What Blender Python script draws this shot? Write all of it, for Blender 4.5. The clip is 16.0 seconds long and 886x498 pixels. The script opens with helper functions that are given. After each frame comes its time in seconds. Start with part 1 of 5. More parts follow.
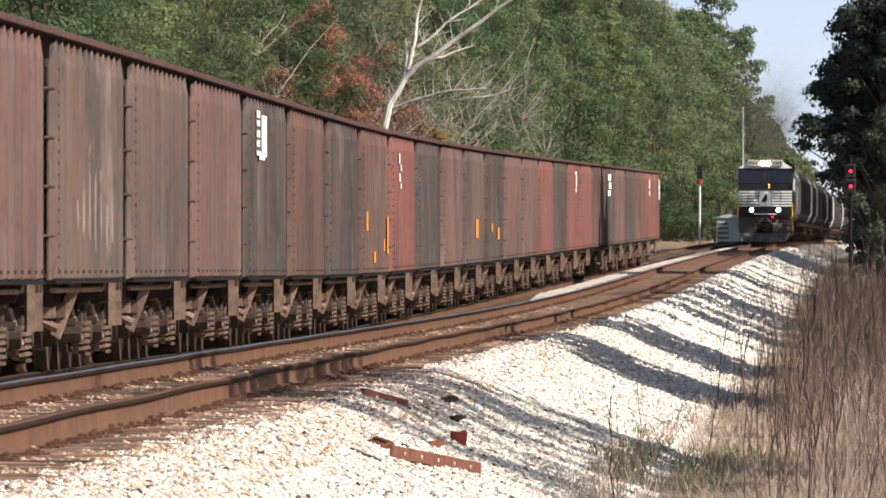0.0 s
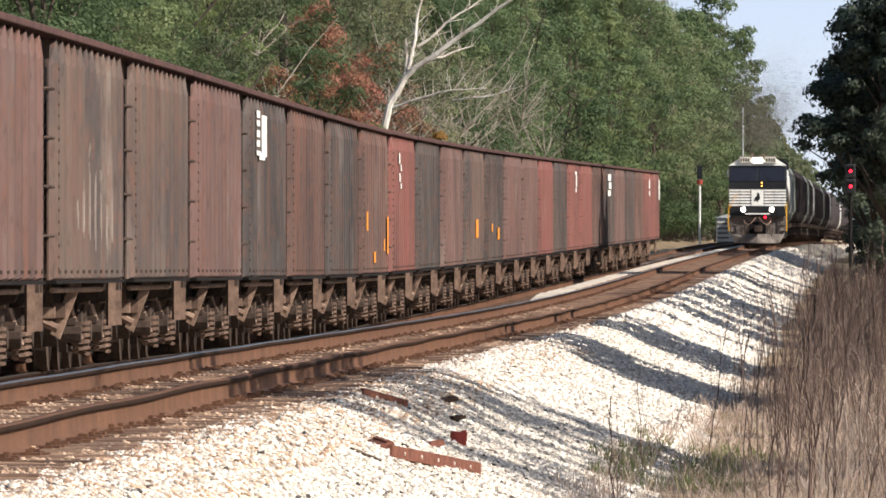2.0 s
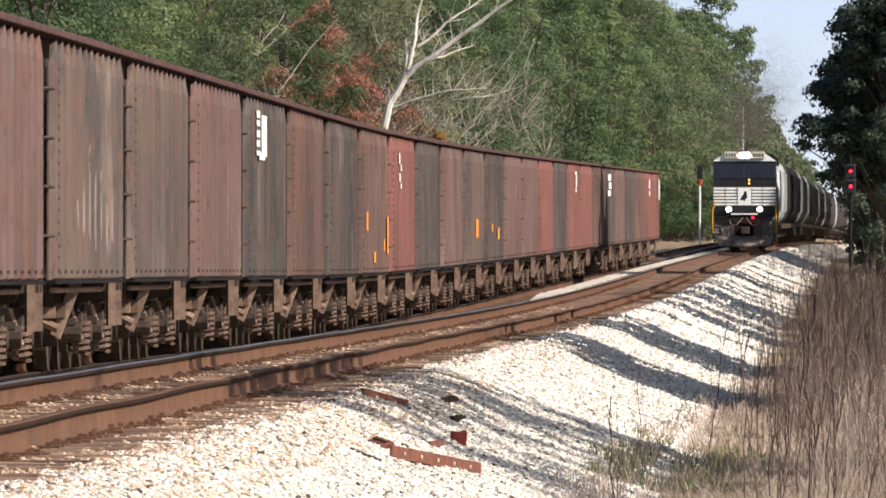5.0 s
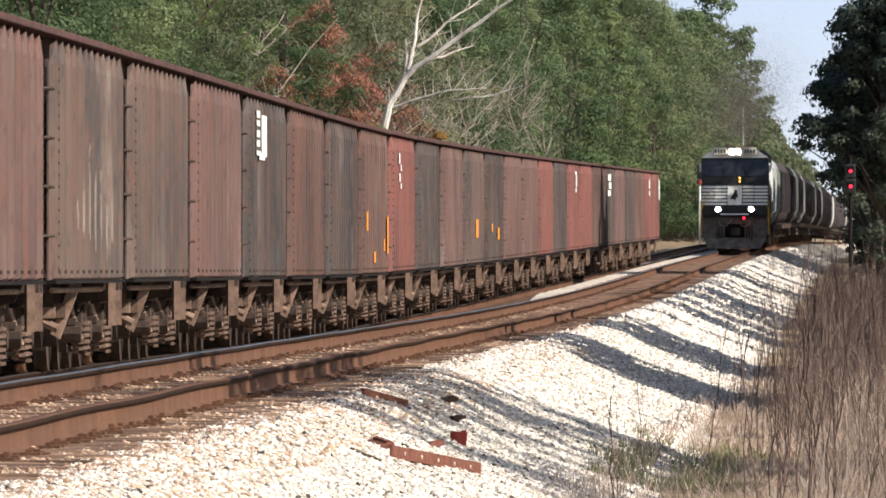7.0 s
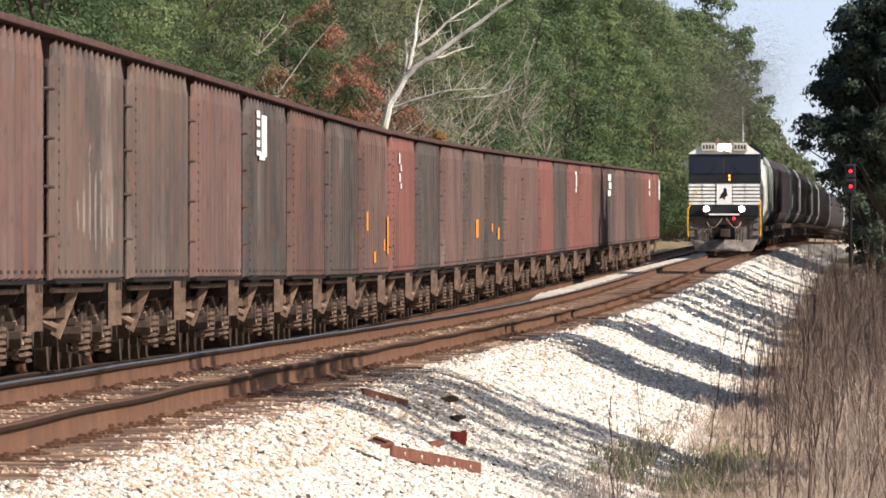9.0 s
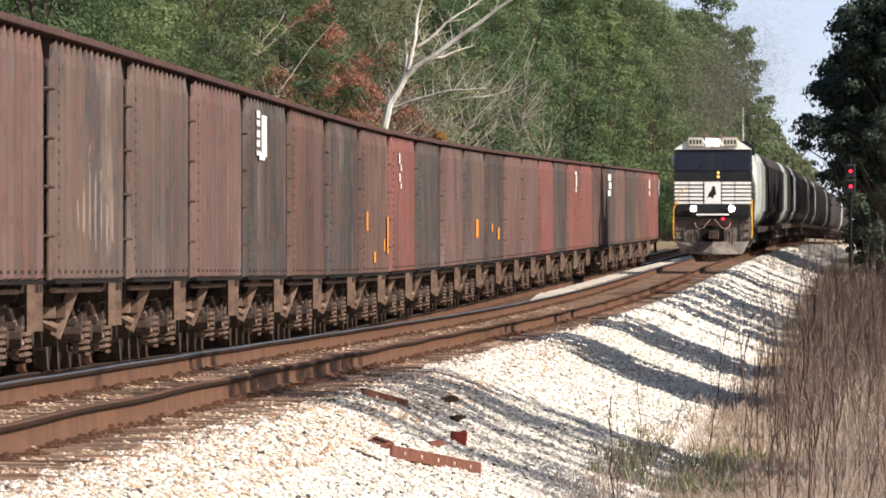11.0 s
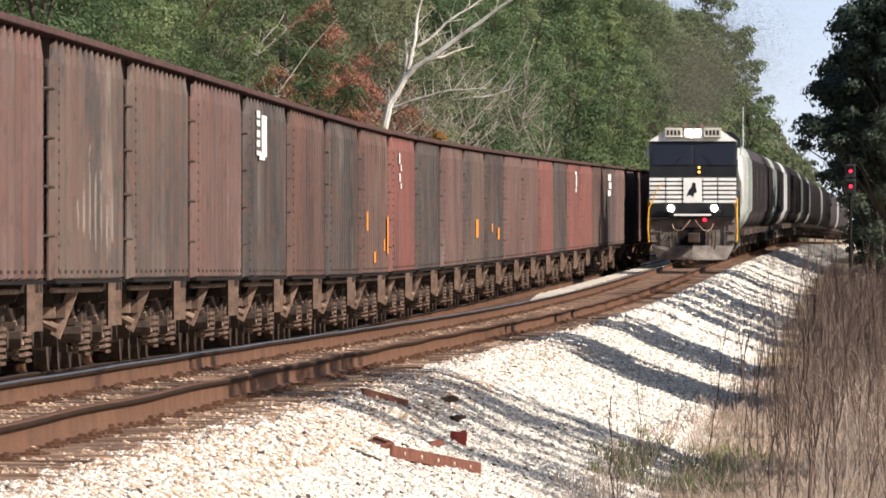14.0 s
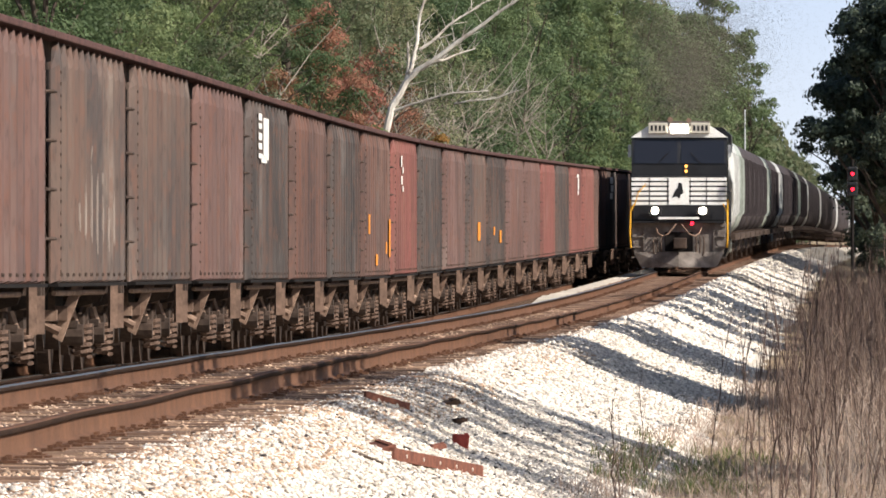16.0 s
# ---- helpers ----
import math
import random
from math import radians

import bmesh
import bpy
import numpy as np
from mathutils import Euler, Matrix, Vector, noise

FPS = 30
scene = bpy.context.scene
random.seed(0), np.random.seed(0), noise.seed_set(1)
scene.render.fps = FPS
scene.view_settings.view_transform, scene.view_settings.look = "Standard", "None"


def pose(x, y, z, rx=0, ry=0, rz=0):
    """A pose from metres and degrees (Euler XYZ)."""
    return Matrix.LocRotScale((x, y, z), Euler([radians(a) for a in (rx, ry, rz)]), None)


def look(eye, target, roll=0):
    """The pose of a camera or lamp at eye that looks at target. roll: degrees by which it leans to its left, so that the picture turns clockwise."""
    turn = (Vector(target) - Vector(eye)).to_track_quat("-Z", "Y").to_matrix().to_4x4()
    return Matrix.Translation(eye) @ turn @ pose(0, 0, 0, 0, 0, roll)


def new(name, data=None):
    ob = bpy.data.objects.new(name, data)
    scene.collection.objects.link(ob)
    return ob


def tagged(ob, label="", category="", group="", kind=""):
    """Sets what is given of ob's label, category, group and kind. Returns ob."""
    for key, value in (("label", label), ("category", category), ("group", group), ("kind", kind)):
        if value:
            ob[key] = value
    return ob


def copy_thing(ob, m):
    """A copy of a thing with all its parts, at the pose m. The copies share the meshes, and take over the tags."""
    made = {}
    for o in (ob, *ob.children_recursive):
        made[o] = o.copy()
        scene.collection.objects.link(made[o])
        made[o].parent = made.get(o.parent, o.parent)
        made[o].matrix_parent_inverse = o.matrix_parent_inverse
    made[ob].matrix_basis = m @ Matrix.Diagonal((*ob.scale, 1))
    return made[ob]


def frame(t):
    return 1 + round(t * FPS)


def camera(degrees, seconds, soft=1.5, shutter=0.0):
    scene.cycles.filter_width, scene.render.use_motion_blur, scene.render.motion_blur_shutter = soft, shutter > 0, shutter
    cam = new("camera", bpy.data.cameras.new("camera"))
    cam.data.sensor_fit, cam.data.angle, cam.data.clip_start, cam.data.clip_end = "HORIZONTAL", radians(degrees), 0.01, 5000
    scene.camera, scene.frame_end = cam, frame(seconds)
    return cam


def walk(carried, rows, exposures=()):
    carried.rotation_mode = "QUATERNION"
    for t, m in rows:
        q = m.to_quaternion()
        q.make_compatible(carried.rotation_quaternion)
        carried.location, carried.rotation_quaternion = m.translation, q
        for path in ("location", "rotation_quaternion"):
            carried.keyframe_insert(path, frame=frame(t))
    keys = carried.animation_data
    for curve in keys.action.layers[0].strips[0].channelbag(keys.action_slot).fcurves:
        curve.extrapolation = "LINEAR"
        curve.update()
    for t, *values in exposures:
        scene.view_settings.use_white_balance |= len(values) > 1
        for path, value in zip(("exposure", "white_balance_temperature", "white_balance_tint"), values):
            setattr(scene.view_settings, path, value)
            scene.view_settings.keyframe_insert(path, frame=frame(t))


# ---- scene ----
# The camera: a long lens on a tripod beside a double track, jogged a little at the very end
EYE = 1.35


def aim(dx=0.0, dy=0.0):
    """The pose of the camera, turned left and up by thousandths of a picture point."""
    return look((0, 0, EYE), (-dx / 20.16, 1000.0, EYE - 3.323 + dy / 20.16))


cam = camera(4.4542, 16.0, soft=1.7)
walk(cam, [(0.0, aim()), (15.0, aim()), (15.7, aim(0, 0)), (15.85, aim(1.2, 1.8)), (16.0, aim(3.5, 5.0))],
     exposures=[(0.0, 0.72), (16.0, 0.72)])

# World and sun: a clear autumn day, the sun to the right and a little behind the camera
SUN_EL, SUN_SIDE = 36.0, 28.0
sun_dir = Vector((math.cos(radians(SUN_SIDE)) * math.cos(radians(SUN_EL)),
                  -math.sin(radians(SUN_SIDE)) * math.cos(radians(SUN_EL)), math.sin(radians(SUN_EL))))
world = bpy.data.worlds.new("world")
scene.world = world
world.use_nodes = True
wn = world.node_tree.nodes
sky = wn.new("ShaderNodeTexSky")
sky.sky_type, sky.sun_disc = "NISHITA", False
sky.sun_elevation, sky.sun_rotation = radians(SUN_EL), radians(90 + SUN_SIDE)
sky.air_density, sky.dust_density, sky.ozone_density = 1.0, 1.4, 0.9
world.node_tree.links.new(sky.outputs[0], wn["Background"].inputs[0])
wn["Background"].inputs[1].default_value = 0.10
sun = new("sun", bpy.data.lights.new("sun", "SUN"))
sun.data.energy, sun.data.angle, sun.data.color = 5.0, radians(0.53), (1.0, 0.93, 0.83)
sun.matrix_world = look(sun_dir * 300, (0, 0, 0))
# ---- the lie of the line: near track centre, railhead height, siding ----
def nat_spline(ks, vs):
    k, v = np.array(ks, float), np.array(vs, float)
    n, h = len(k), np.diff(k)
    a, r = np.zeros((n, n)), np.zeros(n)
    a[0, 0] = a[-1, -1] = 1
    for i in range(1, n - 1):
        a[i, i - 1:i + 2] = h[i - 1], 2 * (h[i - 1] + h[i]), h[i]
        r[i] = 6 * ((v[i + 1] - v[i]) / h[i] - (v[i] - v[i - 1]) / h[i - 1])
    m = np.linalg.solve(a, r)

    def value(z):
        z = np.asarray(z, float)
        i = np.clip(np.searchsorted(k, z) - 1, 0, n - 2)
        p, q = (k[i + 1] - z) / h[i], (z - k[i]) / h[i]
        return p * v[i] + q * v[i + 1] + ((p ** 3 - p) * m[i] + (q ** 3 - q) * m[i + 1]) * h[i] ** 2 / 6
    return value


_xc = nat_spline([-60, 50, 110, 180, 270, 380, 520, 660, 900, 1300, 1850, 2600],
                 [-7.62, -3.67, -1.524, 1.016, 4.155, 8.056, 13.30, 18.85, 28.4, 45.0, 64.5, 92.0])
_drop = nat_spline([-60, 50, 110, 180, 270, 380, 520, 660, 900, 1300, 1850, 2600],
                   [0.75, 1.144, 1.347, 1.61, 1.81, 1.83, 1.84, 1.87, 2.4, 3.6, 5.2, 7.0])
_side = nat_spline([-60, 60, 120, 160, 215, 300, 361, 455, 560, 660], [3.0, 2.95, 2.97, 3.08, 3.19, 2.90, 2.61, 2.15, 2.1, 2.1])
_sdrop = nat_spline([-60, 60, 120, 147, 200, 227, 361, 455, 560, 660], [1.13, 1.49, 1.79, 1.92, 2.17, 2.23, 2.21, 2.16, 2.08, 2.05])
HALF = 1.58                                     # half the width of a hopper car


def centre(y):
    return _xc(np.minimum(y, 3200))


def rail_z(y):
    return EYE - _drop(np.minimum(y, 3200))


def siding_off(y):
    """The siding's centre, from the near track's centre."""
    y = np.asarray(y, float)
    w = np.clip((y - 640) / 420, 0, 1)
    return -(_side(np.minimum(y, 650)) + HALF) * (1 - w * w * (3 - 2 * w))


def siding_z(y):
    y = np.asarray(y, float)
    w = np.clip((y - 560) / 300, 0, 1)
    return (EYE - _sdrop(np.minimum(y, 640))) * (1 - w) + (rail_z(y)) * w


def on_near(y, dz=0.0):
    """A pose on the near track, facing down it towards the camera."""
    y2 = y + 2.0
    return pose(float(centre(y)), y, float(rail_z(y)) + dz, rz=-math.degrees(math.atan2(float(centre(y2) - centre(y)), 2.0)))


def on_siding(y):
    s = lambda q: float(centre(q) + siding_off(q))
    slope = math.degrees(math.atan2(float(siding_z(y + 5) - siding_z(y - 5)), 10.0))
    return pose(s(y), y, float(siding_z(y)), slope, 0, -math.degrees(math.atan2(s(y + 5) - s(y - 5), 10.0)))


# ---- mesh helpers ----
class Geo:
    """Collects plain solids into one mesh."""

    def __init__(self):
        self.v, self.f = [], []

    def add(self, verts, faces):
        n = len(self.v)
        self.v += [tuple(p) for p in verts]
        self.f += [tuple(n + i for i in q) for q in faces]
        return self

    def box(self, x, y, z, sx, sy, sz, m=None):
        """A box by its centre and sizes."""
        c = [(x + i * sx / 2, y + j * sy / 2, z + k * sz / 2) for k in (-1, 1) for j in (-1, 1) for i in (-1, 1)]
        if m is not None:
            c = [m @ Vector(p) for p in c]
        return self.add(c, [(0, 2, 3, 1), (4, 5, 7, 6), (0, 1, 5, 4), (2, 6, 7, 3), (0, 4, 6, 2), (1, 3, 7, 5)])

    def prism(self, outline, axis, a, b):
        """An outline (two coordinates, anticlockwise) drawn out along an axis from a to b."""
        def at(p, d):
            return {"x": (d, p[0], p[1]), "y": (p[0], d, p[1]), "z": (p[0], p[1], d)}[axis]
        n = len(outline)
        return self.add([at(p, a) for p in outline] + [at(p, b) for p in outline],
                        [tuple(range(n))[::-1], tuple(range(n, 2 * n))] + [(i, (i + 1) % n, n + (i + 1) % n, n + i) for i in range(n)])

    def rod(self, p, q, r, n=8, r2=None):
        """A round bar from p to q."""
        p, q = Vector(p), Vector(q)
        r2 = r if r2 is None else r2
        w = (q - p).normalized()
        u = w.orthogonal().normalized()
        t = w.cross(u)
        ring = lambda c, s: [c + (u * math.cos(2 * math.pi * i / n) + t * math.sin(2 * math.pi * i / n)) * s for i in range(n)]
        return self.add(ring(p, r) + ring(q, r2), [tuple(range(n))[::-1], tuple(range(n, 2 * n))] +
                        [(i, (i + 1) % n, n + (i + 1) % n, n + i) for i in range(n)])

    def tube(self, pts, r, n=6):
        return self.sweep(pts, r, n)

    def sweep(self, pts, r, n=5):
        """One unbroken tube along the points."""
        pts = [Vector(p) for p in pts]
        k, base = len(pts), len(self.v)
        for i, p in enumerate(pts):
            w = (pts[min(i + 1, k - 1)] - pts[max(i - 1, 0)]).normalized()
            u = w.orthogonal().normalized() if abs(w.z) > 0.9 else Vector((0, 0, 1)).cross(w).normalized()
            t = w.cross(u)
            self.v += [tuple(p + (u * math.cos(2 * math.pi * j / n) + t * math.sin(2 * math.pi * j / n)) * r) for j in range(n)]
        for i in range(k - 1):
            self.f += [(base + i * n + j, base + i * n + (j + 1) % n, base + (i + 1) * n + (j + 1) % n, base + (i + 1) * n + j) for j in range(n)]
        self.f += [tuple(base + j for j in range(n))[::-1], tuple(base + (k - 1) * n + j for j in range(n))]
        return self

    def mesh(self, name):
        me = bpy.data.meshes.new(name)
        me.from_pydata(self.v, [], self.f)
        me.validate()
        bm = bmesh.new()
        bm.from_mesh(me)
        bmesh.ops.recalc_face_normals(bm, faces=bm.faces)
        bm.to_mesh(me)
        bm.free()
        return me


def part(name, geo, material, parent=None, label="", at=None, smooth=False, bevel=0.0):
    """ONE mesh object, under a thing or a part."""
    me = geo.mesh(name) if isinstance(geo, Geo) else geo
    if material is not None and not me.materials:
        me.materials.append(material)
    if smooth:
        me.polygons.foreach_set("use_smooth", [True] * len(me.polygons))
    ob = new(name, me)
    if at is not None:
        ob.matrix_basis = at
    ob.parent = parent
    if label:
        tagged(ob, label)
    if bevel:
        b = ob.modifiers.new("bevel", "BEVEL")
        b.width, b.segments, b.limit_method, b.angle_limit = bevel, 2, "ANGLE", radians(40)
    return ob


def quick_mesh(name, verts, faces, material):
    """A large mesh out of arrays: all faces have as many corners."""
    verts, faces = np.asarray(verts, np.float32), np.asarray(faces, np.int32)
    me = bpy.data.meshes.new(name)
    k = faces.shape[1]
    me.vertices.add(len(verts))
    me.vertices.foreach_set("co", verts.ravel())
    me.loops.add(faces.size)
    me.loops.foreach_set("vertex_index", faces.ravel())
    me.polygons.add(len(faces))
    me.polygons.foreach_set("loop_start", np.arange(0, faces.size, k, dtype=np.int32))
    me.update(calc_edges=True)
    me.materials.append(material)
    return me


# ---- materials ----
def material(name, base, dark=None, rough=0.8, metal=0.0, grain=3.0, stain=0.6, bump=0.3, streak=0.0, island=0.0, per_object=0.0, fine=25.0, wear=None):
    """A procedural surface: base and dark mixed by two noises, with relief. streak: stretch of the stains downwards."""
    m = bpy.data.materials.new(name)
    m.use_nodes = True
    n, l = m.node_tree.nodes, m.node_tree.links
    b = n["Principled BSDF"]
    dark = dark or tuple(c * 0.55 for c in base)
    co = n.new("ShaderNodeTexCoord")
    mp = n.new("ShaderNodeMapping")
    l.new(co.outputs["Object"], mp.inputs["Vector"])
    if streak:
        mp.inputs["Scale"].default_value = (1, 1, 1 / streak)
    big, small = n.new("ShaderNodeTexNoise"), n.new("ShaderNodeTexNoise")
    big.inputs["Scale"].default_value, big.inputs["Detail"].default_value = grain, 6
    small.inputs["Scale"].default_value, small.inputs["Detail"].default_value = fine, 4
    info = n.new("ShaderNodeObjectInfo")
    shift = n.new("ShaderNodeVectorMath")
    shift.operation = "ADD"
    mul = n.new("ShaderNodeMath")
    mul.operation, mul.inputs[1].default_value = "MULTIPLY", 37.0
    l.new(info.outputs["Random"], mul.inputs[0])
    l.new(mp.outputs[0], shift.inputs[0])
    l.new(mul.outputs[0], shift.inputs[1])
    l.new(shift.outputs[0], big.inputs["Vector"])
    l.new(shift.outputs[0], small.inputs["Vector"])
    ramp = n.new("ShaderNodeValToRGB")
    ramp.color_ramp.elements[0].position, ramp.color_ramp.elements[1].position = 0.5 - 0.28 * stain - 0.05, 0.5 + 0.28
    ramp.color_ramp.elements[0].color, ramp.color_ramp.elements[1].color = (*dark, 1), (*base, 1)
    l.new(big.outputs["Fac"], ramp.inputs[0])
    tint = n.new("ShaderNodeMix")
    tint.data_type, tint.blend_type = "RGBA", "MULTIPLY"
    tint.inputs["Factor"].default_value = 0.5
    r2 = n.new("ShaderNodeValToRGB")
    r2.color_ramp.elements[0].position, r2.color_ramp.elements[1].position = 0.3, 0.65
    r2.color_ramp.elements[0].color = (0.45, 0.43, 0.42, 1)
    l.new(small.outputs["Fac"], r2.inputs[0])
    l.new(ramp.outputs[0], tint.inputs["A"])
    l.new(r2.outputs[0], tint.inputs["B"])
    out = tint.outputs["Result"]
    for k, colour in enumerate(wear or ()):
        patch, cut, lay = n.new("ShaderNodeTexNoise"), n.new("ShaderNodeMapRange"), n.new("ShaderNodeMix")
        patch.inputs["Scale"].default_value, patch.inputs["Detail"].default_value = 1.7 + 1.6 * k, 5
        off = n.new("ShaderNodeVectorMath")
        off.operation, off.inputs[1].default_value = "ADD", (11.0 + 7 * k, 3.0, 5.0 * k)
        l.new(shift.outputs[0], off.inputs[0])
        l.new(off.outputs[0], patch.inputs["Vector"])
        cut.inputs["From Min"].default_value, cut.inputs["From Max"].default_value, cut.inputs["To Max"].default_value = 0.54, 0.76, 0.5
        l.new(patch.outputs["Fac"], cut.inputs["Value"])
        lay.data_type = "RGBA"
        l.new(cut.outputs[0], lay.inputs["Factor"])
        l.new(out, lay.inputs["A"])
        lay.inputs["B"].default_value = (*colour, 1)
        out = lay.outputs["Result"]
    if island or per_object:
        hs = n.new("ShaderNodeHueSaturation")
        mr = n.new("ShaderNodeMapRange")
        amount = island or per_object
        mr.inputs["To Min"].default_value, mr.inputs["To Max"].default_value = 1 - amount, 1 + amount
        if island:
            geo = n.new("ShaderNodeNewGeometry")
            l.new(geo.outputs["Random Per Island"], mr.inputs["Value"])
        else:
            l.new(info.outputs["Random"], mr.inputs["Value"])
        l.new(mr.outputs[0], hs.inputs["Value"])
        l.new(out, hs.inputs["Color"])
        out = hs.outputs[0]
    l.new(out, b.inputs["Base Color"])
    b.inputs["Roughness"].default_value, b.inputs["Metallic"].default_value = rough, metal
    b.inputs["Specular IOR Level"].default_value = 0.3 if rough < 0.65 else 0.06
    if bump:
        bp = n.new("ShaderNodeBump")
        bp.inputs["Strength"].default_value, bp.inputs["Distance"].default_value = bump, 0.02
        l.new(small.outputs["Fac"], bp.inputs["Height"])
        l.new(bp.outputs[0], b.inputs["Normal"])
    return m


def leaf_material(name, colours, through_light=0.45, vary=True):
    """Leaves: colours by island, some light through them."""
    m = bpy.data.materials.new(name)
    m.use_nodes = True
    n, l = m.node_tree.nodes, m.node_tree.links
    geo, ramp = n.new("ShaderNodeNewGeometry"), n.new("ShaderNodeValToRGB")
    while len(ramp.color_ramp.elements) < len(colours):
        ramp.color_ramp.elements.new(0.5)
    for i, c in enumerate(colours):
        ramp.color_ramp.elements[i].position = i / (len(colours) - 1)
        ramp.color_ramp.elements[i].color = (*c, 1)
    l.new(geo.outputs["Random Per Island"], ramp.inputs[0])
    info = n.new("ShaderNodeObjectInfo")
    hs, mr, mh = n.new("ShaderNodeHueSaturation"), n.new("ShaderNodeMapRange"), n.new("ShaderNodeMapRange")
    mr.inputs["To Min"].default_value, mr.inputs["To Max"].default_value = (0.62, 1.32) if vary else (1, 1)
    mh.inputs["To Min"].default_value, mh.inputs["To Max"].default_value = (0.525, 0.475) if vary else (0.5, 0.5)
    l.new(info.outputs["Random"], mr.inputs["Value"])
    l.new(info.outputs["Random"], mh.inputs["Value"])
    l.new(mr.outputs[0], hs.inputs["Value"])
    l.new(mh.outputs[0], hs.inputs["Hue"])
    l.new(ramp.outputs[0], hs.inputs["Color"])
    b = n["Principled BSDF"]
    b.inputs["Roughness"].default_value, b.inputs["Specular IOR Level"].default_value = 0.6, 0.25
    l.new(hs.outputs[0], b.inputs["Base Color"])
    tr, mix = n.new("ShaderNodeBsdfTranslucent"), n.new("ShaderNodeMixShader")
    l.new(hs.outputs[0], tr.inputs["Color"])
    mix.inputs[0].default_value = through_light
    l.new(b.outputs[0], mix.inputs[1])
    l.new(tr.outputs[0], mix.inputs[2])
    l.new(mix.outputs[0], n["Material Output"].inputs["Surface"])
    return m


def glow(name, colour, strength):
    m = bpy.data.materials.new(name)
    m.use_nodes = True
    b = m.node_tree.nodes["Principled BSDF"]
    b.inputs["Base Color"].default_value = (*colour, 1)
    b.inputs["Emission Color"].default_value, b.inputs["Emission Strength"].default_value = (*colour, 1), strength
    return m


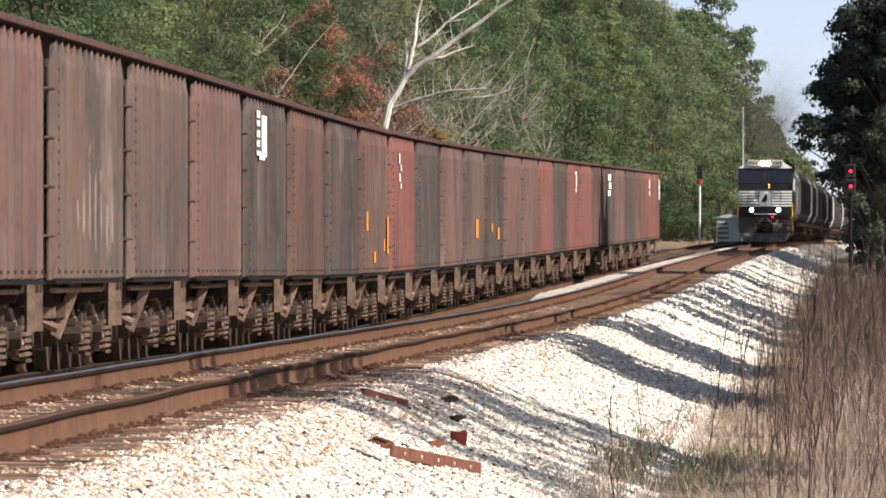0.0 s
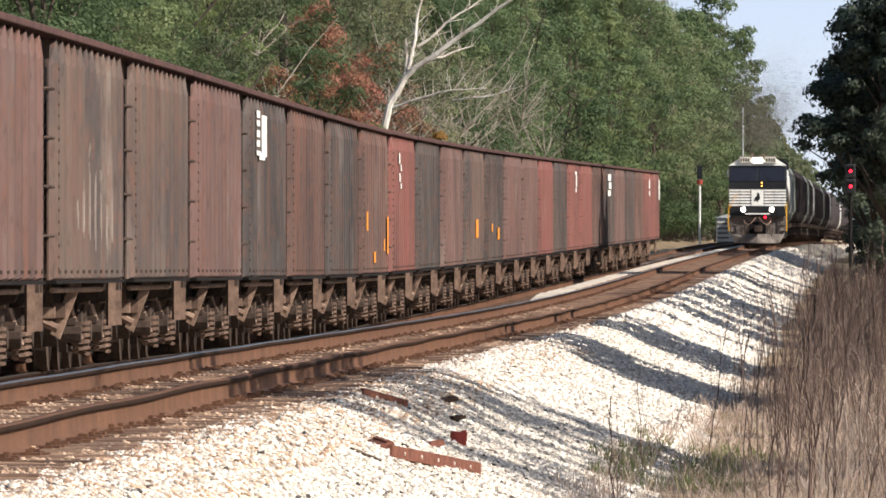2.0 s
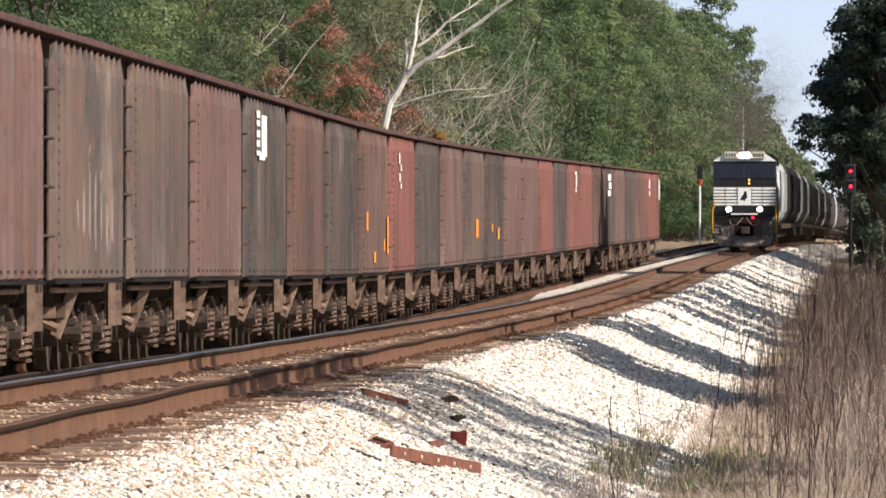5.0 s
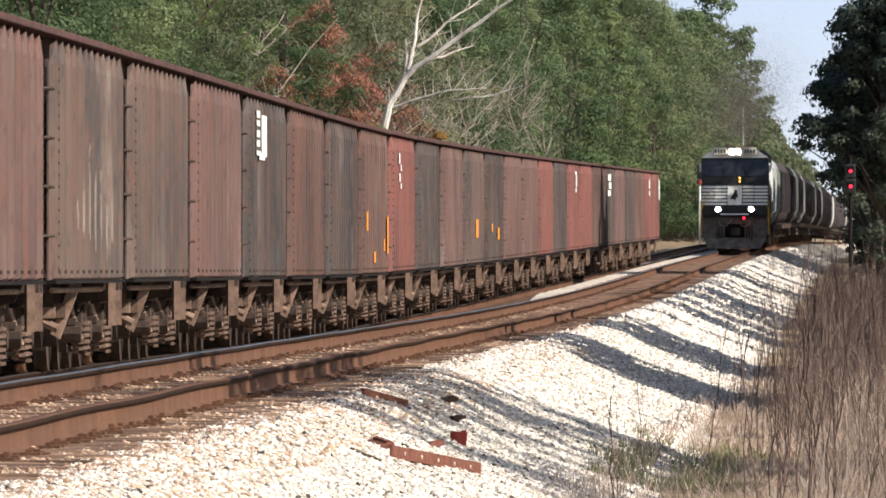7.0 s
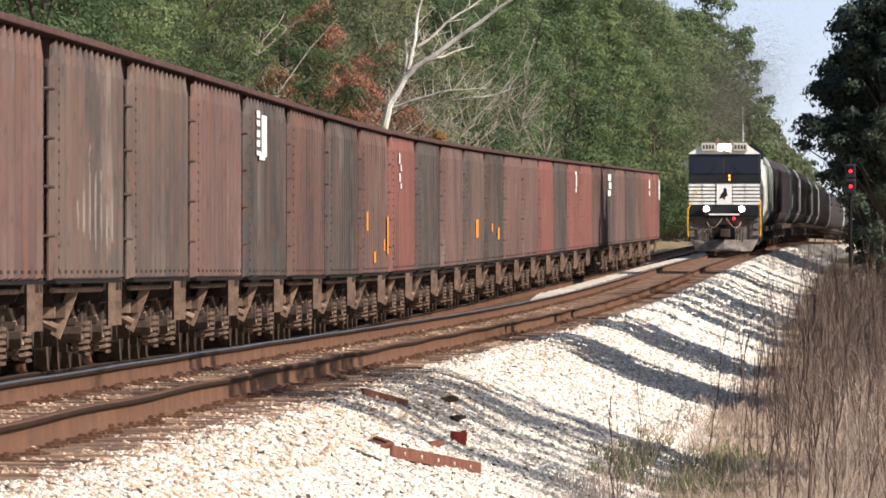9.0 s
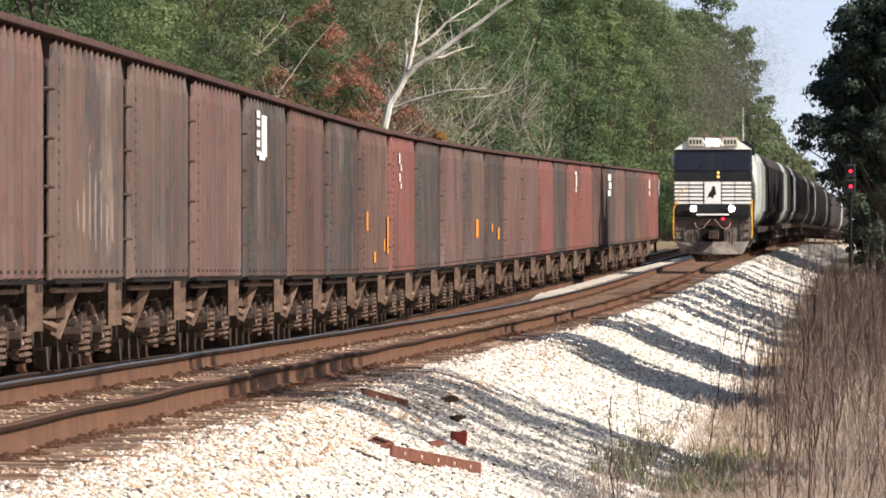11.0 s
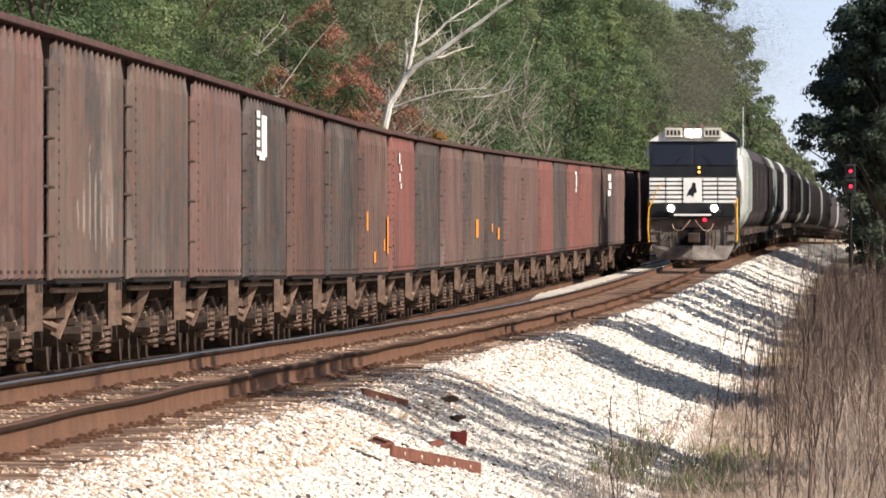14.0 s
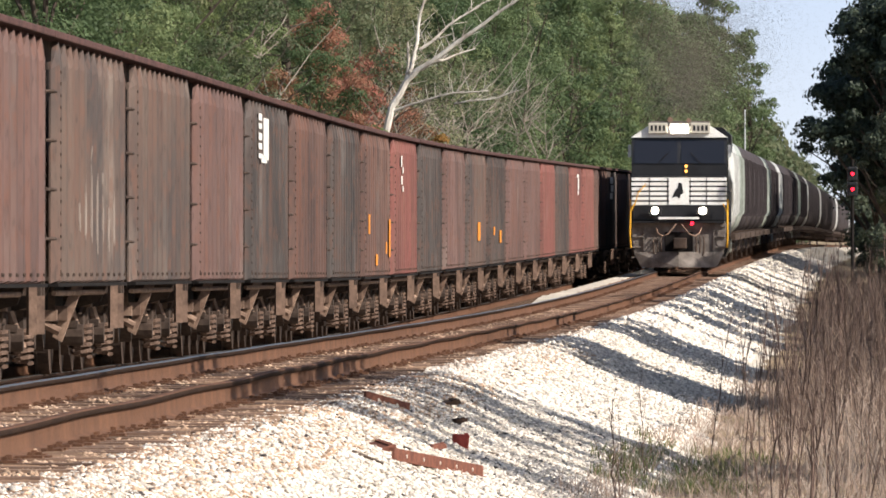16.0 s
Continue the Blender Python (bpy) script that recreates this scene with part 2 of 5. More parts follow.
M = {
    "ballast": material("white_granite_ballast", (0.62, 0.555, 0.475), (0.42, 0.37, 0.31), 0.9, grain=0.7, fine=22, bump=0.8),
    "stone": material("granite_stone", (0.75, 0.68, 0.60), (0.50, 0.445, 0.385), 0.9, grain=6, fine=40, island=0.45),
    "stone_rust": material("rust_dusted_stone", (0.56, 0.40, 0.29), (0.30, 0.20, 0.135), 0.95, grain=5, fine=40, island=0.4),
    "stone_dark": material("dark_grey_stone", (0.14, 0.125, 0.12), (0.07, 0.06, 0.06), 0.9, grain=6, fine=40, island=0.4),
    "dirt": material("rusty_track_dirt", (0.36, 0.225, 0.145), (0.16, 0.10, 0.068), 0.95, grain=1.2, fine=14, bump=0.9),
    "earth": material("dry_grass_earth", (0.38, 0.28, 0.18), (0.17, 0.13, 0.08), 0.95, grain=0.25, fine=6, bump=0.8),
    "rail_rust": material("rusted_rail_steel", (0.155, 0.078, 0.047), (0.080, 0.043, 0.029), 0.75, grain=2, fine=30),
    "dark_steel": material("dark_brown_steel", (0.050, 0.030, 0.022), (0.028, 0.018, 0.014), 0.8, grain=2, fine=30),
    "rail_head": material("worn_rail_head", (0.13, 0.12, 0.115), (0.075, 0.062, 0.055), 0.42, metal=0.6, grain=2, fine=40, bump=0.1),
    "tie": material("weathered_timber", (0.25, 0.165, 0.12), (0.11, 0.072, 0.056), 0.9, grain=2, fine=18, per_object=0.3),
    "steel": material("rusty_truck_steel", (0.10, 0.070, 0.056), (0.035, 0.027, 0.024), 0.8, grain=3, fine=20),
    "steel_light": material("dusty_cast_steel", (0.38, 0.26, 0.195), (0.13, 0.083, 0.064), 0.8, grain=4, fine=20),
    "steel_mid": material("dusty_brown_steel", (0.19, 0.125, 0.095), (0.075, 0.050, 0.040), 0.85, grain=4, fine=20),
    # plain black parts, and the shade between and under the hoppers as colour
    "black": material("black_and_shaded_steel", (0.024, 0.020, 0.019), (0.012, 0.011, 0.011), 0.95, grain=3),
    "rust_top": material("rusted_top_chord", (0.118, 0.064, 0.058), (0.055, 0.034, 0.033), 0.85, grain=3, fine=20, bump=0.6),
    "white_mark": material("white_stencil_paint", (0.78, 0.77, 0.74), (0.6, 0.58, 0.55), 0.7, grain=4),
    "worn_primer": material("chalky_worn_primer", (0.33, 0.28, 0.245), (0.15, 0.115, 0.10), 0.9, grain=5, fine=30, streak=3),
    "orange_mark": material("orange_stencil_paint", (0.75, 0.27, 0.04), (0.5, 0.2, 0.05), 0.7, grain=4),
    "lblack": material("black_locomotive_paint", (0.022, 0.022, 0.025), (0.012, 0.012, 0.014), 0.4, grain=2, bump=0.05),
    "lwhite": material("white_locomotive_paint", (0.86, 0.86, 0.84), (0.74, 0.73, 0.70), 0.45, grain=2, bump=0.05),
    "lgrey": material("dusty_grey_pilot_steel", (0.24, 0.21, 0.19), (0.09, 0.075, 0.068), 0.7, grain=3),
    "yellow": material("yellow_handrail_paint", (0.80, 0.42, 0.03), (0.6, 0.3, 0.03), 0.5),
    "covered": material("pale_grey_car_paint", (0.60, 0.61, 0.60), (0.34, 0.34, 0.33), 0.55, grain=0.7, streak=4),
    "covered_green": material("faded_grey_green_car_paint", (0.42, 0.46, 0.42), (0.20, 0.22, 0.20), 0.6, grain=0.7, streak=4),
    # tree shade on the sides of the moving cars, put into the paint
    "covered_dark": material("tree_shaded_car_paint", (0.075, 0.062, 0.066), (0.036, 0.031, 0.033), 0.7, grain=0.7, streak=4),
    "scrap": material("rusty_red_scrap_steel", (0.22, 0.09, 0.06), (0.11, 0.05, 0.04), 0.85, grain=9),
    "board": material("cream_number_board", (0.58, 0.54, 0.46), (0.45, 0.42, 0.36), 0.6),
    "silver": material("galvanised_cabinet_metal", (0.62, 0.64, 0.66), (0.48, 0.5, 0.52), 0.4, metal=0.3, grain=1.5),
    "red_paint": material("red_painted_steel", (0.35, 0.07, 0.055), (0.22, 0.05, 0.04), 0.75, grain=8),
    "bark": material("grey_brown_bark", (0.11, 0.086, 0.070), (0.05, 0.040, 0.034), 0.95, grain=3, fine=14, streak=4),
    "pale_bark": material("bleached_dead_wood", (0.74, 0.70, 0.63), (0.34, 0.29, 0.25), 0.9, grain=2.5, fine=14, streak=3),
    "pale_twig": material("pale_grey_twigs", (0.33, 0.29, 0.24), (0.18, 0.155, 0.13), 0.95, grain=3),
    "straw": leaf_material("dry_straw", [(0.38, 0.26, 0.205), (0.50, 0.385, 0.305), (0.17, 0.115, 0.09), (0.60, 0.49, 0.41), (0.10, 0.072, 0.058)], 0.25, False),
    "brush": leaf_material("dead_brown_brush", [(0.050, 0.036, 0.032), (0.15, 0.105, 0.085), (0.30, 0.22, 0.17), (0.085, 0.060, 0.052), (0.20, 0.14, 0.11)], 0.15, False),
    "green_grass": leaf_material("green_grass", [(0.08, 0.11, 0.03), (0.12, 0.15, 0.05), (0.20, 0.17, 0.08)], 0.3, False),
    "stalk": material("dead_weed_stalk", (0.175, 0.122, 0.100), (0.070, 0.048, 0.044), 0.9, grain=6, per_object=0.3),
    "leaf_green": leaf_material("green_leaves", [(0.080, 0.114, 0.050), (0.106, 0.150, 0.066), (0.138, 0.180, 0.080), (0.092, 0.126, 0.060)]),
    "leaf_olive": leaf_material("olive_leaves", [(0.108, 0.128, 0.064), (0.132, 0.156, 0.078), (0.165, 0.158, 0.090), (0.092, 0.126, 0.062)]),
    "leaf_pine": leaf_material("pine_needles", [(0.086, 0.122, 0.050), (0.110, 0.150, 0.062), (0.140, 0.182, 0.076)], 0.45),
    # the shaded side of the right-hand trees, put into the leaf colour
    "leaf_dark": leaf_material("shaded_tree_leaves", [(0.024, 0.034, 0.024), (0.034, 0.048, 0.030), (0.050, 0.064, 0.038)], 0.12),
    "leaf_rust": leaf_material("russet_autumn_leaves", [(0.22, 0.10, 0.06), (0.29, 0.13, 0.08), (0.17, 0.11, 0.065)]),
    "leaf_orange": leaf_material("orange_autumn_leaves", [(0.36, 0.14, 0.03), (0.30, 0.17, 0.05), (0.20, 0.12, 0.04)]),
    "head_lamp": glow("headlight_lens", (1.0, 0.86, 0.62), 60.0),
    "red_lamp": glow("red_signal_lens", (1.0, 0.01, 0.03), 3.5),
    "amber_lamp": glow("amber_lens", (1.0, 0.45, 0.08), 2.0),
    "smoke": material("sooty_exhaust", (0.15, 0.135, 0.11), (0.10, 0.09, 0.075), 1.0, bump=0),
}
def car_paint(name, base, dark, rust, pale):
    """Old car paint: fading from plate to plate, rust and chalky runs down the side, fine dark flecks all over."""
    m = bpy.data.materials.new(name)
    m.use_nodes = True
    n, l = m.node_tree.nodes, m.node_tree.links
    b = n["Principled BSDF"]
    geo = n.new("ShaderNodeNewGeometry")

    def noise(scale, stretch, detail=5, shift=0.0):
        mp, t = n.new("ShaderNodeMapping"), n.new("ShaderNodeTexNoise")
        mp.inputs["Scale"].default_value, mp.inputs["Location"].default_value = stretch, (shift, shift, shift)
        l.new(geo.outputs["Position"], mp.inputs["Vector"])
        l.new(mp.outputs[0], t.inputs["Vector"])
        t.inputs["Scale"].default_value, t.inputs["Detail"].default_value, t.inputs["Roughness"].default_value = scale, detail, 0.6
        return t.outputs["Fac"]

    def over(under, colour, fac, lo, hi, most):
        cut, mix = n.new("ShaderNodeMapRange"), n.new("ShaderNodeMix")
        cut.inputs["From Min"].default_value, cut.inputs["From Max"].default_value, cut.inputs["To Max"].default_value = lo, hi, most
        l.new(fac, cut.inputs["Value"])
        mix.data_type = "RGBA"
        l.new(cut.outputs[0], mix.inputs["Factor"])
        l.new(under, mix.inputs["A"])
        mix.inputs["B"].default_value = (*colour, 1)
        return mix.outputs["Result"]

    plain = n.new("ShaderNodeRGB")
    plain.outputs[0].default_value = (*base, 1)
    out = over(plain.outputs[0], dark, noise(0.16, (1, 1, 1.3), 4), 0.44, 0.62, 0.85)
    out = over(out, dark, noise(1.5, (1, 1, 0.16), 6, 9.0), 0.46, 0.68, 0.6)
    out = over(out, rust, noise(0.9, (1, 1, 0.3), 6, 21.0), 0.48, 0.68, 0.7)
    out = over(out, pale, noise(2.2, (1, 1, 0.10), 6, 33.0), 0.56, 0.74, 0.4)
    out = over(out, pale, noise(0.35, (1, 1, 0.7), 7, 51.0), 0.58, 0.68, 0.6)
    out = over(out, rust, noise(3.2, (1, 1, 1.0), 6, 71.0), 0.52, 0.64, 0.65)
    out = over(out, tuple(c * 0.5 for c in dark), noise(9.0, (1, 1, 0.5), 5, 5.0), 0.54, 0.72, 0.6)
    l.new(out, b.inputs["Base Color"])
    b.inputs["Roughness"].default_value, b.inputs["Specular IOR Level"].default_value = 0.8, 0.08
    bp = n.new("ShaderNodeBump")
    bp.inputs["Strength"].default_value, bp.inputs["Distance"].default_value = 0.35, 0.02
    l.new(noise(7.0, (1, 1, 0.6), 5, 3.0), bp.inputs["Height"])
    l.new(bp.outputs[0], b.inputs["Normal"])
    return m


CAR_PAINT = {
    "mauve": car_paint("faded_mauve_brown_paint", (0.128, 0.080, 0.072), (0.070, 0.049, 0.046), (0.125, 0.064, 0.050), (0.165, 0.128, 0.112)),
    "grey": car_paint("faded_grey_brown_paint", (0.104, 0.075, 0.063), (0.052, 0.046, 0.046), (0.118, 0.067, 0.052), (0.200, 0.165, 0.142)),
    "dark": car_paint("dark_grey_paint", (0.070, 0.059, 0.055), (0.034, 0.031, 0.031), (0.095, 0.054, 0.042), (0.120, 0.105, 0.098)),
    "brown": car_paint("rust_brown_paint", (0.106, 0.065, 0.055), (0.052, 0.038, 0.036), (0.125, 0.062, 0.046), (0.150, 0.115, 0.100)),
    "red": car_paint("oxide_red_paint", (0.156, 0.062, 0.054), (0.084, 0.042, 0.039), (0.140, 0.068, 0.054), (0.180, 0.112, 0.098)),
}


def glass_material():
    m = bpy.data.materials.new("dark_cab_glass")
    m.use_nodes = True
    b = m.node_tree.nodes["Principled BSDF"]
    b.inputs["Base Color"].default_value = (0.012, 0.013, 0.018, 1)
    b.inputs["Roughness"].default_value = 0.06
    b.inputs["Specular IOR Level"].default_value = 0.4
    return m


M["glass"] = glass_material()
# ---- ground, ballast and track ----
rng = np.random.default_rng(7)


def below(off):
    """How far the ballast lies under the railhead, by the distance from the near track's centre (to the right)."""
    return np.interp(off, [-2.0, 1.55, 1.9, 2.5, 3.4, 4.2, 5.0], [0.185, 0.20, 0.30, 0.58, 0.90, 1.10, 1.4])


def ground_z(x, y):
    """The height of the ground sheet."""
    off = np.asarray(x, float) - centre(y)
    r = rail_z(y)
    right = np.interp(off, [-4, 2.0, 3.0, 3.7, 7, 12, 30, 400], [1.6, 1.4, 1.08, 1.02, 1.12, 0.9, 0.4, -3.0])
    left = np.interp(off, [-400, -40, -14, -9, -7.4, -5], [-4.0, -0.5, 0.7, 1.1, 1.45, 1.6])
    lump = 0.05 * np.sin(0.9 * np.asarray(x) + 0.31 * y) * np.sin(0.23 * y + 0.5 * np.asarray(x))
    bank = 1.0 * np.clip((np.asarray(y, float) - 465) / 60, 0, 1) * np.clip((-5.3 - off) / 1.0, 0, 1) * np.clip((off + 30) / 12, 0, 1)
    return r - np.where(off > -4, right, left) + lump + bank


def strip(name, ys, offs, height, mat, base=centre):
    ys, offs = np.asarray(ys, float), np.asarray(offs, float)
    yy, oo = np.meshgrid(ys, offs, indexing="ij")
    xx = base(yy) + oo
    v = np.stack([xx, yy, height(xx, yy, oo)], -1).reshape(-1, 3)
    n, m = len(ys), len(offs)
    i = (np.arange(n - 1)[:, None] * m + np.arange(m - 1)[None]).ravel()
    me = quick_mesh(name, v, np.stack([i, i + 1, i + m + 1, i + m], -1), mat)
    me.polygons.foreach_set("use_smooth", [True] * len(me.polygons))
    return new(name, me)


far_ys = np.concatenate([np.arange(-50, 60, 6), np.arange(60, 200, 1.5), np.arange(200, 700, 5), np.geomspace(700, 4600, 60)])
tagged(strip("ground", far_ys, np.concatenate([-np.geomspace(2600, 12, 26), np.arange(-11.5, 12, 0.5), np.geomspace(12, 2600, 26)]),
             lambda x, y, o: ground_z(x, y), M["earth"]), "dry grassy ground along the line", "ground", kind="structure")


def rough(x, y, a):
    return a * (np.sin(7.1 * x + 3.3 * y) * np.sin(5.3 * y - 2 * x) + 0.7 * np.sin(2.1 * y + 1.3 * x))


track_ys = np.concatenate([np.arange(-40, 60, 5), np.arange(60, 240, 0.4), np.arange(240, 700, 2.0), np.geomspace(700, 3000, 80)])
tagged(strip("ballast_bed", track_ys, np.concatenate([np.arange(-2.05, 4.4, 0.13)]),
             lambda x, y, o: rail_z(y) - below(o) - 0.06 * (np.abs(o) < 1.45) - 0.4 * np.clip((275 - y) / 25, 0, 1) * (o < -1.5) + rough(x, y, 0.012), M["ballast"]),
       "pale crushed granite ballast of the main track", "ballast", kind="structure")
tagged(strip("track_bed", track_ys, np.arange(-1.5, 1.501, 0.1), lambda x, y, o: rail_z(y) - 0.185 + rough(x, y, 0.014), M["dirt"]),
       "rust-brown dirt and fouled ballast between the rails", "track bed", kind="structure")
siding_ys = np.concatenate([np.arange(-40, 700, 3.0)])
tagged(strip("siding_bed", siding_ys, np.array([-3.4, -2.6, -1.6, -1.3, 0, 1.3, 1.7, 2.1, 2.6]),
             lambda x, y, o: siding_z(y) - np.interp(o, [-3.4, -1.7, 1.7, 2.6], [0.9, 0.24, 0.24, 0.34]) - 0.22 * np.clip((345 - y) / 60, 0, 1) * (o > 1.2) + rough(x, y, 0.015), M["ballast"],
             base=lambda y: centre(y) + siding_off(y)), "pale crushed granite ballast of the siding", "ballast", kind="structure")


# loose stones on the shoulder and dusty ones between the rails
def stones(name, ys, offs, sizes, mat, count, squash=0.7):
    t = rng.random(count)
    y = ys[0] + (ys[1] - ys[0]) * t ** 1.5
    o = offs[0] + (offs[1] - offs[0]) * rng.random(count)
    r = rng.uniform(sizes[0], sizes[1], count) * (0.75 + 0.5 * rng.random(count))
    x = centre(y) + o
    z = rail_z(y) - below(o) + rough(x, y, 0.012) + r * 0.15
    shape = np.array([[1, 0.1, 0], [0.2, 1, 0.1], [-1, 0, 0.1], [0, -1, -0.1], [0.3, 0.2, 0.9], [-0.1, -0.2, -0.9]], float)
    tris = np.array([[0, 1, 4], [1, 2, 4], [2, 3, 4], [3, 0, 4], [1, 0, 5], [2, 1, 5], [3, 2, 5], [0, 3, 5]])
    v = shape[None] * (1 + rng.uniform(-0.3, 0.3, (count, 6, 3)))
    v += rng.uniform(-0.15, 0.15, (count, 6, 3))
    a, b = rng.uniform(0, 6.28, count), rng.uniform(-0.6, 0.6, count)
    ca, sa, cb, sb = np.cos(a)[:, None], np.sin(a)[:, None], np.cos(b)[:, None], np.sin(b)[:, None]
    X, Y, Z = v[..., 0], v[..., 1], v[..., 2] * squash
    X, Z = X * cb - Z * sb, X * sb + Z * cb
    X, Y = X * ca - Y * sa, X * sa + Y * ca
    v = np.stack([X, Y, Z], -1) * r[:, None, None] + np.stack([x, y, z], -1)[:, None]
    f = (tris[None] + 6 * np.arange(count)[:, None, None]).reshape(-1, 3)
    ob = new(name, quick_mesh(name, v.reshape(-1, 3), f, mat))
    return ob


tagged(stones("ballast_stones", (53, 112), (1.25, 3.75), (0.013, 0.027), M["stone"], 72000), "pale grey and white crushed granite stones", "gravel", kind="stuff")
tagged(stones("ballast_stones", (110, 192), (1.25, 3.7), (0.022, 0.038), M["stone"], 26000), "pale grey and white crushed granite stones", "gravel", kind="stuff")
tagged(stones("ballast_stones", (190, 640), (1.35, 3.6), (0.04, 0.075), M["stone"], 22000), "pale grey and white crushed granite stones", "gravel", kind="stuff")
tagged(stones("rusty_stones", (53, 150), (1.0, 2.1), (0.014, 0.028), M["stone_rust"], 17000), "rust-stained stones along the ends of the ties", "gravel", kind="stuff")
tagged(stones("dark_stones", (55, 150), (1.5, 3.7), (0.016, 0.032), M["stone_dark"], 1500), "scattered dark grey stones", "gravel", kind="stuff")
tagged(stones("dusty_stones", (60, 230), (-1.4, 1.5), (0.018, 0.032), M["stone_rust"], 17000), "rust-dusted stones between the rails", "gravel", kind="stuff")


def rail_line(name, ys, shift, base, height, head_mat, label, thing):
    """One running rail: base, web and head."""
    outline = [(-0.07, -0.172), (0.07, -0.172), (0.07, -0.160), (0.014, -0.142), (0.011, -0.045), (0.036, -0.036), (0.036, -0.006),
               (0.028, 0.0), (-0.028, 0.0), (-0.036, -0.006), (-0.036, -0.036), (-0.011, -0.045), (-0.014, -0.142), (-0.07, -0.160)]
    ys = np.asarray(ys, float)
    x = base(ys) + shift
    z = height(ys) + (0.002 + 0.004 * (shift > 0)) * np.cos(2 * np.pi * ys / 11.9 + shift)
    n, m = len(ys), len(outline)
    v = np.array([[(x[i] + u, ys[i], z[i] + w) for u, w in outline] for i in range(n)]).reshape(-1, 3)
    body, head, flank = [], [], []
    for i in range(n - 1):
        for j in range(m):
            q = (i * m + j, (i + 1) * m + j, (i + 1) * m + (j + 1) % m, i * m + (j + 1) % m)
            (head if j in (6, 7, 8) else flank if j in (4, 5, 9, 10) else body).append(q)
    part(name, quick_mesh(name, v, body, M["rail_rust"]), None, thing)
    part("rail_flank", quick_mesh("rail_flank", v, flank, M["dark_steel"]), None, thing, "dark brown flank of the railhead")
    part("rail_head", quick_mesh("rail_head", v, head, head_mat), None, thing, label)


track_1 = tagged(new("track_1"), "rusty main track on timber ties", "railway track", kind="structure")
track_2 = tagged(new("track_2"), "rusty siding track on timber ties", "railway track", kind="structure")
rail_ys = np.concatenate([np.arange(-40, 60, 4), np.arange(60, 330, 0.75), np.arange(330, 720, 5), np.geomspace(720, 3000, 70)])
for s in (-0.7175, 0.7175):
    rail_line("rail", rail_ys, s, centre, rail_z, M["rail_head"] if s < 0 else M["rail_rust"], "worn railhead", track_1)
    rail_line("rail", np.arange(-40, 960, 4.0), s, lambda y: centre(y) + siding_off(y), siding_z, M["rail_head"], "worn railhead", track_2)

# timber ties: the nearest one by one, the rest joined
tie_mesh = Geo().box(0, 0, -0.265, 2.62, 0.22, 0.18).mesh("tie")
tie_mesh.materials.append(M["tie"])
plate_mesh = Geo()
for s in (-0.7175, 0.7175):
    plate_mesh.box(s, 0, -0.171, 0.36, 0.19, 0.022)
    for u in (-0.11, 0.11):
        for w in (-0.05, 0.05):
            plate_mesh.box(s + u, w, -0.155, 0.03, 0.03, 0.028)
plates = Geo()
rest, tie_y = Geo(), 58.0
count = 0
while tie_y < 900:
    m = on_near(tie_y, random.uniform(-0.012, 0.012)) @ pose(random.uniform(-0.05, 0.05), 0, 0, 0, random.uniform(-0.4, 0.4), random.uniform(-0.8, 0.8))
    if count < 290:
        part("tie", tie_mesh, None, track_1, at=m)
    else:
        rest.box(0, 0, -0.265, 2.62, 0.22, 0.18, m)
    if tie_y < 330:
        plates.add([m @ Vector(p) for p in plate_mesh.v], plate_mesh.f)
    tie_y += 0.52
    count += 1
tagged(part("ties", rest, M["tie"], track_1), kind="stuff")
tagged(part("tie_plates", plates, M["rail_rust"], track_1), "rusty tie plates and spikes", kind="stuff")
ties_2 = Geo()
for i in range(1500):
    ties_2.box(0, 0, -0.265, 2.62, 0.22, 0.18, on_siding(60 + 0.55 * i))
tagged(part("ties", ties_2, M["tie"], track_2), kind="stuff")
# ---- the standing coal train ----
PITCH, BODY = 13.39, 11.70
SILL, TOP = 1.08, 3.73


def spring(geo, x, y, z0, z1, r, wire, turns):
    pts = []
    n = turns * 8
    for i in range(n + 1):
        a = 2 * math.pi * i / 8
        pts.append((x + r * math.cos(a), y + r * math.sin(a), z0 + (z1 - z0) * i / n))
    return geo.sweep(pts, wire, 5)


